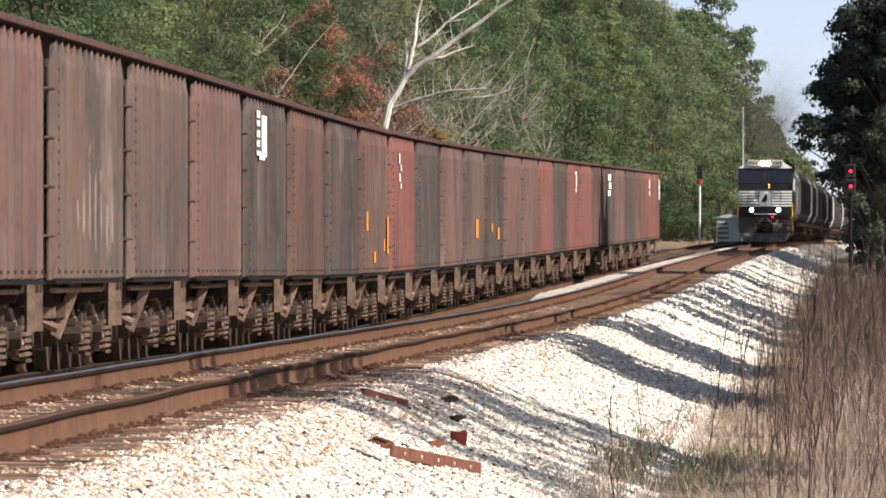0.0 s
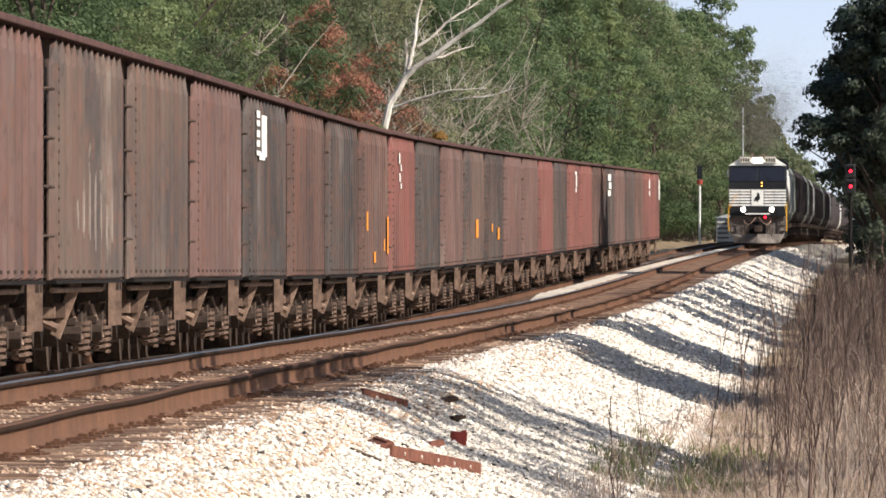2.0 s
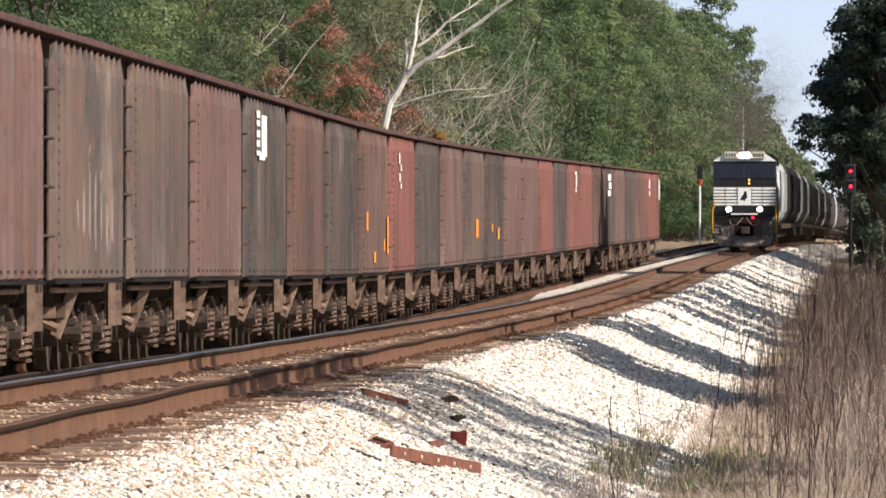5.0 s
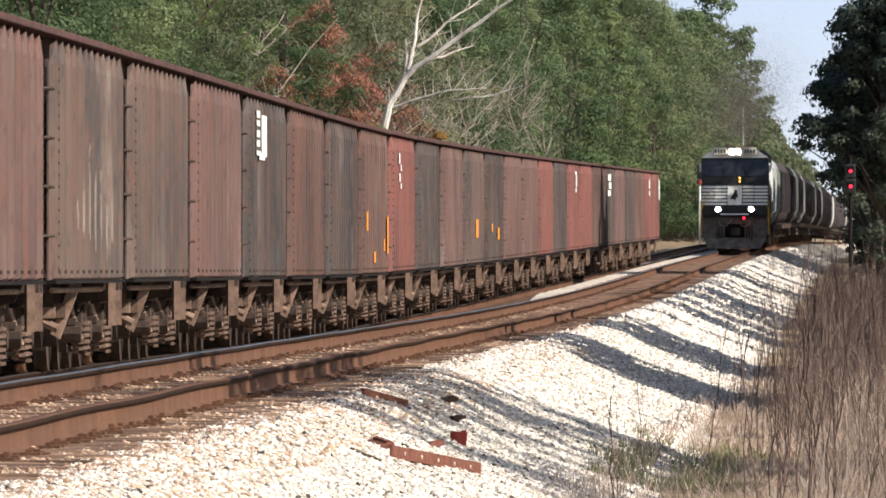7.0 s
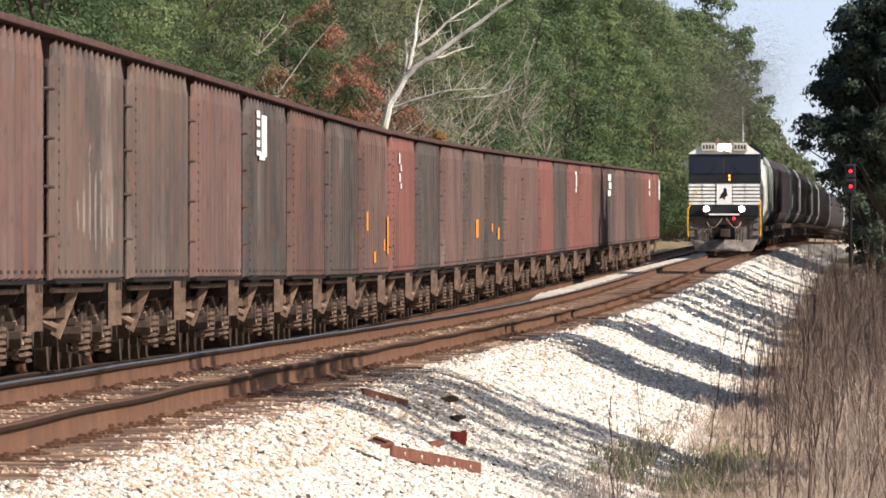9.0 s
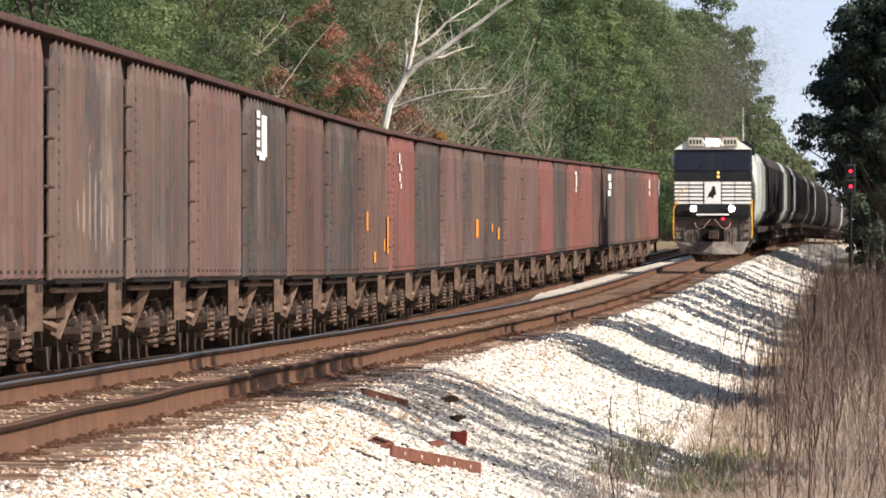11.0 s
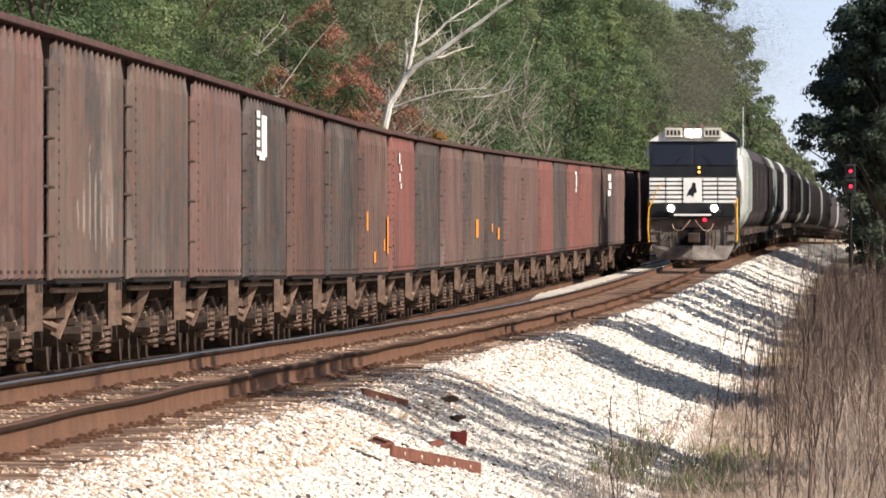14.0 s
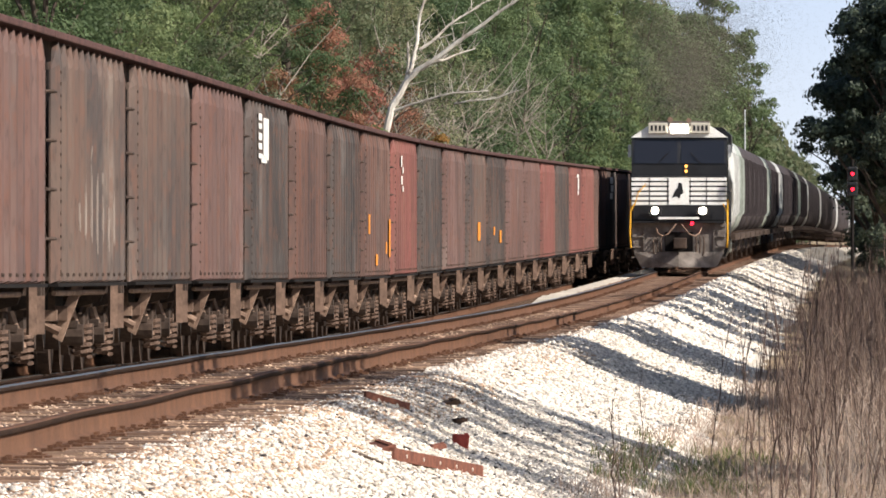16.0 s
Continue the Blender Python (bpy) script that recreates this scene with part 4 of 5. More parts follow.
    part("equipment_box", Geo().box(1.18, 7.6, 2.9, 0.6, 4.6, 2.6), M["lblack"], loco)
    part("exhaust_stack", Geo().box(0, 12.4, 4.62, 0.7, 1.1, 0.3), M["black"], loco)
    for s in (-1, 1):
        g = Geo()
        for k in range(9):
            g.rod((s * 1.45, 5.6 + 1.8 * k, 1.56), (s * 1.45, 5.6 + 1.8 * k, 2.6), 0.02, 5)
        g.rod((s * 1.45, 5.5, 2.6), (s * 1.45, 20.4, 2.6), 0.02, 5)
        part("walkway_rail", g, M["lblack"], loco)
    for yt in (4.6, 17.6):
        t = part("truck_frame", Geo().box(-1.05, yt, 0.75, 0.18, 4.9, 0.35).box(1.05, yt, 0.75, 0.18, 4.9, 0.35).box(0, yt, 0.8, 2.0, 0.6, 0.3), M["black"], loco)
        wm = Geo().rod((-0.07, 0, 0), (0.07, 0, 0), 0.53, 20).mesh("wheel")
        for dy in (-1.95, 0, 1.95):
            for s in (-1, 1):
                part("wheel", wm, M["steel"], t, at=pose(s * 0.76, yt + dy, 0.53))
                part("axle_box", Geo().box(s * 1.18, yt + dy, 0.53, 0.14, 0.36, 0.4), M["steel"], t)
    return loco


def hull(ln):
    """The rounded body of a covered hopper: full in the middle, drawn in at the ends, where the slopes begin."""
    g, n = Geo(), 44
    stations = [(0.75, 0.90, 3.3), (0.95, 0.97, 2.9), (1.6, 1.0, 2.3), (2.9, 1.0, 1.05), (ln - 2.9, 1.0, 1.05), (ln - 1.6, 1.0, 2.3), (ln - 0.95, 0.97, 2.9), (ln - 0.75, 0.90, 3.3)]
    for y, wide, low in stations:
        top, mid_z = 4.55, 2.9
        for i in range(n):
            a = 2 * math.pi * i / n
            c, q = math.cos(a), math.sin(a)
            x = 1.52 * wide * math.copysign(abs(c) ** 0.42, c)
            z = mid_z + (top - mid_z if q > 0 else mid_z - 1.05) * math.copysign(abs(q) ** 0.62, q)
            g.v.append((x, y, max(z, low)))
    k = len(stations)
    for j in range(k - 1):
        g.f += [(j * n + i, j * n + (i + 1) % n, (j + 1) * n + (i + 1) % n, (j + 1) * n + i) for i in range(n)]
    g.f += [tuple(range(n))[::-1], tuple((k - 1) * n + i for i in range(n))]
    return g


def far_hopper(paint):
    """A covered hopper that stays far down the line."""
    car, ln = new("covered_hopper"), 17.4
    part("body", hull(ln), paint, car, smooth=True)
    part("roof_walk", Geo().box(0, ln / 2, 4.60, 0.9, ln - 2, 0.06), M["steel_light"], car)
    part("side_sill", Geo().box(1.5, ln / 2, 1.05, 0.14, ln - 1.2, 0.22).box(-1.5, ln / 2, 1.05, 0.14, ln - 1.2, 0.22), M["steel"], car)
    part("end_frame", Geo().box(0, 0.55, 1.05, 2.7, 0.3, 0.3).box(0, ln - 0.55, 1.05, 2.7, 0.3, 0.3).box(0, ln / 2, 0.95, 0.4, ln - 0.4, 0.25), M["steel"], car)
    for y in (2.0, ln - 2.0):
        g = Geo().box(-1.03, y, 0.6, 0.15, 2.2, 0.3).box(1.03, y, 0.6, 0.15, 2.2, 0.3).box(0, y, 0.6, 2.0, 0.4, 0.25)
        t = part("truck_frame", g, M["steel"], car)
        for dy in (-0.89, 0.89):
            part("axle", Geo().rod((-0.83, y + dy, 0.457), (0.83, y + dy, 0.457), 0.12, 8), M["steel"], t)
    return car


def covered_hopper(paint):
    """A covered hopper car; its near end stands at the origin."""
    car = new("covered_hopper")
    ln = 17.4
    part("body", hull(ln), paint, car, smooth=True)
    rib = Geo().prism([(1.42, 1.7), (1.56, 1.9), (1.57, 2.9), (1.55, 3.8), (1.40, 4.0)], "y", -0.05, 0.05).mesh("rib")
    for k in range(5):
        part("rib", rib, paint, car, at=pose(0, 2.9 + (ln - 5.8) * k / 4, 0))
        part("rib", rib, paint, car, at=pose(0, 2.9 + (ln - 5.8) * k / 4, 0, rz=180))
    part("roof_walk", Geo().box(0, ln / 2, 4.60, 0.9, ln - 2, 0.06), M["steel_light"], car)
    part("side_sill", Geo().box(1.5, ln / 2, 1.05, 0.14, ln - 1.2, 0.22).box(-1.5, ln / 2, 1.05, 0.14, ln - 1.2, 0.22), M["steel"], car)
    for k in range(3):
        y = ln / 2 + 3.6 * (k - 1)
        part("discharge_bay", Geo().prism([(y - 1.5, 1.05), (y + 1.5, 1.05), (y + 0.4, 0.45), (y - 0.4, 0.45)], "x", -1.1, 1.1), paint, car)
    part("end_frame", Geo().box(0, 0.55, 1.05, 2.7, 0.3, 0.3).box(0, ln - 0.55, 1.05, 2.7, 0.3, 0.3).box(0, ln / 2, 0.95, 0.4, ln - 0.4, 0.25), M["steel"], car)
    for y in (2.0, ln - 2.0):
        t = part("truck_frame", Geo().box(-1.03, y, 0.6, 0.15, 2.2, 0.3).box(1.03, y, 0.6, 0.15, 2.2, 0.3).box(0, y, 0.6, 2.0, 0.4, 0.25), M["steel"], car)
        wm = Geo().rod((-0.07, 0, 0), (0.07, 0, 0), 0.457, 18).mesh("wheel")
        for dy in (-0.89, 0.89):
            for s in (-1, 1):
                part("wheel", wm, M["steel"], t, at=pose(s * 0.76, y + dy, 0.457))
    return car


loco = tagged(locomotive(), "black freight locomotive with white-banded nose and lit headlights", "locomotive")
train = [(loco, 0.0)]
pale = tagged(covered_hopper(M["covered"]), "pale grey covered hopper car behind the locomotive", "freight car", "moving freight train")
green = tagged(covered_hopper(M["covered_green"]), "faded grey-green covered hopper car in the moving train", "freight car", "moving freight train")
# most cars take the dark colour that stands for shaded sides
dusky = tagged(covered_hopper(M["covered_dark"]), "covered hopper car in the moving train, coloured dark for tree shade", "freight car", "moving freight train")
back, made = 22.4, {}
for i, kind in enumerate("pgdddddgddpdddddgddd"):
    src = {"p": pale, "g": green, "d": dusky}[kind]
    car = src if kind not in made else copy_thing(src, Matrix())
    made[kind] = 1
    train.append((car, back))
    back += 17.6
tail = {"p": tagged(far_hopper(M["covered"]), "pale grey covered hopper car far down the train", "freight car", "moving freight train"),
        "d": tagged(far_hopper(M["covered_dark"]), "covered hopper car far down the train, coloured dark for tree shade", "freight car", "moving freight train")}
for i, kind in enumerate("pd" + "dddddpdddd" * 3):
    train.append((tail[kind] if i < 2 else copy_thing(tail[kind], Matrix()), back))
    back += 17.6
# ---- woods ----
def limb(geo, p, q, r0, r1, bend=0.08, steps=4, n=6):
    p, q = Vector(p), Vector(q)
    pts = [p.lerp(q, i / steps) + Vector((random.uniform(-1, 1), random.uniform(-1, 1), random.uniform(-0.5, 0.5))) * bend * (q - p).length * (0 < i < steps) for i in range(steps + 1)]
    for i in range(steps):
        geo.rod(pts[i], pts[i + 1], r0 + (r1 - r0) * i / steps, n, r0 + (r1 - r0) * (i + 1) / steps)
    return pts


def leaves(name, centres, radii, count, size, mat, flat=0.75, slim=1.0):
    """Many small leaves in uneven clumps: densest over the top and outside of each clump, lying along it."""
    k = rng.choice(len(centres), count, p=np.asarray(radii) ** 2 / np.sum(np.asarray(radii) ** 2))
    d = rng.normal(size=(count, 3))
    d[:, 2] = np.where(rng.random(count) < 0.6, np.abs(d[:, 2]), d[:, 2])
    d /= np.linalg.norm(d, axis=1)[:, None]
    d *= (1 + 0.18 * np.sin(4.1 * d[:, :1] + 2.3 * k[:, None]) * np.sin(3.7 * d[:, 1:2] + k[:, None]))
    p = d * (rng.random(count) ** 0.28)[:, None]
    c = np.asarray(centres)[k] + p * np.asarray(radii)[k][:, None] * np.array([1, 1, flat])
    nrm = d + 0.32 * rng.normal(size=(count, 3))
    a = np.cross(nrm, rng.normal(size=(count, 3)))
    a /= np.linalg.norm(a, axis=1)[:, None]
    b = np.cross(nrm, a)
    b /= np.linalg.norm(b, axis=1)[:, None]
    s = (size * rng.uniform(0.6, 1.3, count))[:, None]
    w = s / slim
    s = s * slim
    v = np.stack([c - a * s - b * w * 0.6, c - a * s * 0.6 + b * w * 0.8, c + a * s * 1.2], 1).reshape(-1, 3)
    return quick_mesh(name, v, np.arange(3 * count).reshape(-1, 3), mat)


def broadleaf(height, spread, mat, count, size, low=0.2, clumps=64, name="tree"):
    tree = new(name)
    wood = Geo()
    pts = limb(wood, (0, 0, -0.3), (random.uniform(-0.6, 0.6), random.uniform(-0.6, 0.6), height * 0.85), 0.035 * height ** 0.9 * 0.4, 0.04, 0.03, 6, 8)
    cs, rs = [], []
    for i in range(clumps):
        u = low + (1 - low) * (i + random.random()) / clumps
        w = spread * math.sin(math.pi * min(1, 0.18 + 0.80 * (u - low) / (1 - low))) ** 0.8 * random.uniform(0.35, 1.05)
        a = random.uniform(0, 6.28)
        c = Vector((w * math.cos(a), w * math.sin(a), height * u))
        cs.append(c)
        rs.append(random.choice((0.12, 0.17, 0.22, 0.30)) * random.uniform(0.85, 1.15) * spread)
        if i % 3 == 0:
            limb(wood, pts[min(5, int(u * 5))], c, 0.05 + 0.05 * (1 - u), 0.015, 0.08, 3, 5)
    part("trunk", wood, M["bark"], tree)
    part("crown", leaves("crown", [tuple(c) for c in cs], rs, count, size, mat), None, tree)
    return tree


def pine(height, spread, mat, count, size):
    tree = new("tree")
    wood = Geo()
    limb(wood, (0, 0, -0.3), (random.uniform(-0.3, 0.3), 0, height), 0.02 * height, 0.03, 0.01, 6, 8)
    cs, rs = [], []
    n = 120
    for i in range(n):
        u = 0.12 + 0.88 * i / n
        w = spread * (1.05 - u) ** 0.7 * random.uniform(0.35, 1)
        a = random.uniform(0, 6.28)
        c = Vector((w * math.cos(a), w * math.sin(a), height * u + random.uniform(-0.2, 0.2)))
        cs.append(c)
        rs.append(random.uniform(0.10, 0.20) * spread + 0.1)
        if i % 2 == 0:
            wood.rod((0, 0, height * u - 0.3), c, 0.04, 5, 0.012)
    part("trunk", wood, M["bark"], tree)
    part("crown", leaves("crown", [tuple(c) for c in cs], rs, count, size, mat, 0.65, 1.7), None, tree)
    return tree


def shrub(height, mat, count, size, name="shrub"):
    bush = new(name)
    wood, cs, rs = Geo(), [], []
    for i in range(16):
        a, u = random.uniform(0, 6.28), random.uniform(0.2, 0.95)
        w = height * random.uniform(0.1, 0.6)
        c = Vector((w * math.cos(a), w * math.sin(a), height * u))
        limb(wood, (0, 0, -0.2), c, 0.03, 0.01, 0.1, 3, 5)
        cs.append(tuple(c))
        rs.append(height * random.uniform(0.15, 0.3))
    part("woody_base", wood, M["bark"], bush)
    part("crown", leaves("crown", cs, rs, count, size, mat), None, bush)
    return bush


def bare_tree(height):
    """A leafless sapling: trunk, limbs and twigs."""
    tree = new("bare_tree")
    wood = Geo()
    pts = limb(wood, (0, 0, -0.2), (random.uniform(-0.5, 0.5), random.uniform(-0.5, 0.5), height), 0.06, 0.012, 0.04, 6, 6)
    for i in range(20):
        p = pts[random.randint(2, 5)]
        a = random.uniform(0, 6.28)
        l = height * random.uniform(0.12, 0.35)
        q = p + Vector((l * math.cos(a), l * math.sin(a), l * random.uniform(0.4, 1.2)))
        sub = limb(wood, p, q, 0.025, 0.008, 0.08, 3, 4)
        for k in range(4):
            b = sub[random.randint(1, 3)]
            wood.rod(b, b + Vector((random.uniform(-1, 1), random.uniform(-1, 1), random.uniform(0, 1))) * l * 0.4, 0.010, 4, 0.004)
    part("crown", wood, M["bark"], tree)
    return tree


def scatter(kinds, spots, label, category, group):
    """Copies of some kinds of plants over the spots (x, y, scale)."""
    used = set()
    for i, (x, y, k, sc) in enumerate(spots):
        src = kinds[k]
        m = pose(x, y, float(ground_z(x, y)) - 0.05, 0, 0, random.uniform(0, 360))
        if k in used:
            ob = copy_thing(src, m)
        else:
            used.add(k)
            ob = src
            ob.matrix_basis = m
            tagged(ob, label[k], category, group)
        ob.scale = (sc, sc, sc)
    for k, src in enumerate(kinds):
        if k not in used:
            for o in (*src.children_recursive, src):
                bpy.data.objects.remove(o)


near_kinds = [broadleaf(13, 3.6, M["leaf_green"], 25000, 0.052), broadleaf(14, 4.0, M["leaf_olive"], 25000, 0.052), pine(15, 3.2, M["leaf_pine"], 25000, 0.052),
              broadleaf(11, 3.4, M["leaf_green"], 25000, 0.052, 0.1), broadleaf(10, 2.6, M["leaf_rust"], 9000, 0.062), pine(13, 3.4, M["leaf_pine"], 25000, 0.052)]
mid_kinds = [broadleaf(13, 3.6, M["leaf_green"], 16000, 0.064), broadleaf(14, 4.0, M["leaf_olive"], 16000, 0.064), pine(15, 3.2, M["leaf_pine"], 16000, 0.064), broadleaf(11, 3.4, M["leaf_green"], 16000, 0.064, 0.1)]
near_labels = ["broadleaf tree with dense green leaves", "broadleaf tree with olive autumn leaves", "tall green pine behind the siding", "bushy green broadleaf tree", "small tree with russet leaves", "full green pine with drooping boughs"]
far_kinds = [broadleaf(16, 4.6, M["leaf_green"], 9000, 0.105), broadleaf(17, 5.0, M["leaf_olive"], 9000, 0.11), pine(17, 3.8, M["leaf_pine"], 9000, 0.105), broadleaf(15, 4.4, M["leaf_green"], 9000, 0.105),
             broadleaf(25, 4.0, M["leaf_green"], 9000, 0.15, 0.3, 90)]
far_labels = ["tall green broadleaf tree far down the line", "tall olive broadleaf tree far down the line", "tall pine far down the line", "round green broadleaf tree far down the line", "very tall lumpy broadleaf tree against the sky"]
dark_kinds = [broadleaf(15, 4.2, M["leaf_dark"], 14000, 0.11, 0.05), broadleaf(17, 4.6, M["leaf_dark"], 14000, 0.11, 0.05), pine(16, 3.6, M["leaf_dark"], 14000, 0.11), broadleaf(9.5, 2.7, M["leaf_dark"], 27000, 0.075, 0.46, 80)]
dark_labels = ["tree with leaves coloured dark for shade", "tall tree with leaves coloured dark for shade", "pine with needles coloured dark for shade", "small high-crowned tree with leaves coloured dark for shade"]

spots = [(-4.2, 360, 4, 0.88), (-2.3, 412, 4, 0.86), (-5.2, 352, 4, 0.7), (-4.4, 388, 4, 0.95), (-3.4, 402, 4, 0.75), (-1.6, 436, 4, 0.8)]
for row, off in enumerate((-13.5, -17.5, -22)):
    y = 225.0 + 3 * row
    while y < 385:
        spots.append((float(centre(y)) + off + random.uniform(-1.3, 1.3), y, random.choice((2, 5, 2, 5, 2, 1, 3)), random.uniform(0.85, 1.15)))
        y += random.uniform(9, 13) * (1.0 if row == 0 else 1.2)
scatter(near_kinds, spots, near_labels, "tree", "woods beyond the siding")
spots = []
for row, off in enumerate((-14.5, -19.5)):
    y = 388.0 + 3 * row
    while y < 660:
        # a thin olive stretch with a shady hollow, then dense green broadleaf trees
        kind = 1 if y < 475 else random.choice((1, 3)) if y < 545 else random.choice((0, 0, 3, 1))
        back = 2.2 if 485 < y < 545 else 0.0
        spots.append((float(centre(y)) + off - back + random.uniform(-2.6, 2.2), y, kind, random.uniform(0.8, 1.15)))
        y += random.uniform(10, 16) if row == 0 else random.uniform(10, 14)
scatter(mid_kinds, spots, near_labels[:4], "tree", "woods beyond the siding")
spots = [(float(centre(1085)) - 10.2, 1085.0, 4, 1.0), (float(centre(1100)) - 8.0, 1100.0, 4, 0.82), (float(centre(1180)) - 9.0, 1180.0, 4, 0.62)]
for row, off in enumerate((-13.0, -20)):
    y = 640.0 + 5 * row
    while y < 1150:
        tall = 1.0 + 0.25 * math.exp(-((y - 1040) / 180) ** 2)
        spots.append((float(centre(y)) + off + random.uniform(-2.5, 2.0), y, random.choice((0, 0, 1, 2, 3)), tall * random.uniform(0.8, 1.08)))
        y += random.uniform(12, 19) if row == 0 else random.uniform(10, 14)
scatter(far_kinds, spots, far_labels, "tree", "woods far down the line")
# the shady woods to the right, shade put into the leaf colour: one tall pair close by, and a grove past the signal
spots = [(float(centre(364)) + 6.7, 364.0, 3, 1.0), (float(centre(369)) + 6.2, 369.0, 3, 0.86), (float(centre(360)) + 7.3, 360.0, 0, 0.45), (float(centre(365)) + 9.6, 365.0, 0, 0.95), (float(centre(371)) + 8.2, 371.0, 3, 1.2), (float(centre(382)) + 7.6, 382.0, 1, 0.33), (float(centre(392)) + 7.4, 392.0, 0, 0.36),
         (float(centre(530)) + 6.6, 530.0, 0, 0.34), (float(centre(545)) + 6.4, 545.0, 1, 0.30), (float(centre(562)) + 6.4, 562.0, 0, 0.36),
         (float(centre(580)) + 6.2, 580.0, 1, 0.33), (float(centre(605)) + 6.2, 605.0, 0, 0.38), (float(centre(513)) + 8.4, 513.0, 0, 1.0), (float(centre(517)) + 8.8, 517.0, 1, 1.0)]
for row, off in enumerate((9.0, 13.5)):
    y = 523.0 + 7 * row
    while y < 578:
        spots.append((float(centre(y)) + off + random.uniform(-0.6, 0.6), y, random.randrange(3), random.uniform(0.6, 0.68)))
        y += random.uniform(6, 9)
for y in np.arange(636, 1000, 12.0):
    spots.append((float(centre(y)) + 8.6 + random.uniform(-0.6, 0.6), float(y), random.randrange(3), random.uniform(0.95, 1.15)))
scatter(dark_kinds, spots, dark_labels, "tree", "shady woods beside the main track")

# woods too far off to tell the trees apart
def far_woods(name, rows, mat, label):
    cs, rs, wood = [], [], Geo()
    for x, y, h in rows:
        g = float(ground_z(x, y))
        wood.rod((x, y, g - 0.5), (x, y, g + h * 0.8), 0.25, 5, 0.1)
        for i in range(16):
            u = random.uniform(0.08, 1.0)
            w = 4.2 * math.sin(math.pi * (0.15 + 0.8 * u)) * random.random() ** 0.5
            a = random.uniform(0, 6.28)
            cs.append((x + w * math.cos(a), y + w * math.sin(a), g + h * u))
            rs.append(random.uniform(1.2, 2.4))
    w = tagged(new(name), label, "woods", kind="stuff")
    part("trunks", wood, M["bark"], w)
    part("foliage", leaves("foliage", cs, rs, len(rows) * 420, 0.5, mat), None, w)


rows = []
for y in np.arange(1150, 3000, 14.0):
    for off in (-12, -20):
        rows.append((float(centre(y)) + off + random.uniform(-2, 2), float(y), random.uniform(11.5, 15) + 0.003 * (y - 1150)))
far_woods("far_woods", rows, M["leaf_olive"], "hazy green woods far down the line")
rows = []
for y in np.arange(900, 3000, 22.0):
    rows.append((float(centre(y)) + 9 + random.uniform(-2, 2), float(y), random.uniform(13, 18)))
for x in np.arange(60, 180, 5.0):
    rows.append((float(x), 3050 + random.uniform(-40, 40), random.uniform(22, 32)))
far_woods("far_woods", rows, M["leaf_dark"], "woods far down the line, coloured dark for shade")

# brush at the edge of the woods
shrub_kinds = [shrub(3.2, M["leaf_green"], 4500, 0.08), shrub(2.6, M["leaf_olive"], 4000, 0.08), shrub(4.2, M["leaf_pine"], 5000, 0.08), broadleaf(6.0, 1.0, M["leaf_orange"], 2200, 0.06, 0.3, 26, "shrub")]
spots = [(-0.2, 398, 3, 0.95)]
for y in np.arange(300, 960, 13.0):
    spots.append((float(centre(y)) - 9.6 - random.uniform(0, 1.6), float(y), random.choice((0, 1, 2)), random.uniform(0.8, 1.25)))
scatter(shrub_kinds, spots, ["green shrub at the edge of the woods", "olive shrub at the edge of the woods", "tall green shrub at the edge of the woods", "tall shrub with orange autumn leaves"], "shrub", "brush beyond the siding")
# leafless saplings before the woods
bare_kinds = [bare_tree(9), bare_tree(7.5), bare_tree(8.5)]
for b in bare_kinds:
    b.children[0].data.materials[0] = M["pale_twig"]
spots = [(float(centre(y)) - 11.3 + random.uniform(-0.8, 0.8), float(y), i % 3, random.uniform(0.8, 1.1)) for i, y in enumerate((404, 412, 424, 431, 440, 446, 458, 464, 477, 482, 494, 452, 470, 488, 500, 514, 528, 545, 560, 585, 340, 395))]
scatter(bare_kinds, spots, ["leafless grey sapling before the woods"] * 3, "tree", "leafless saplings")


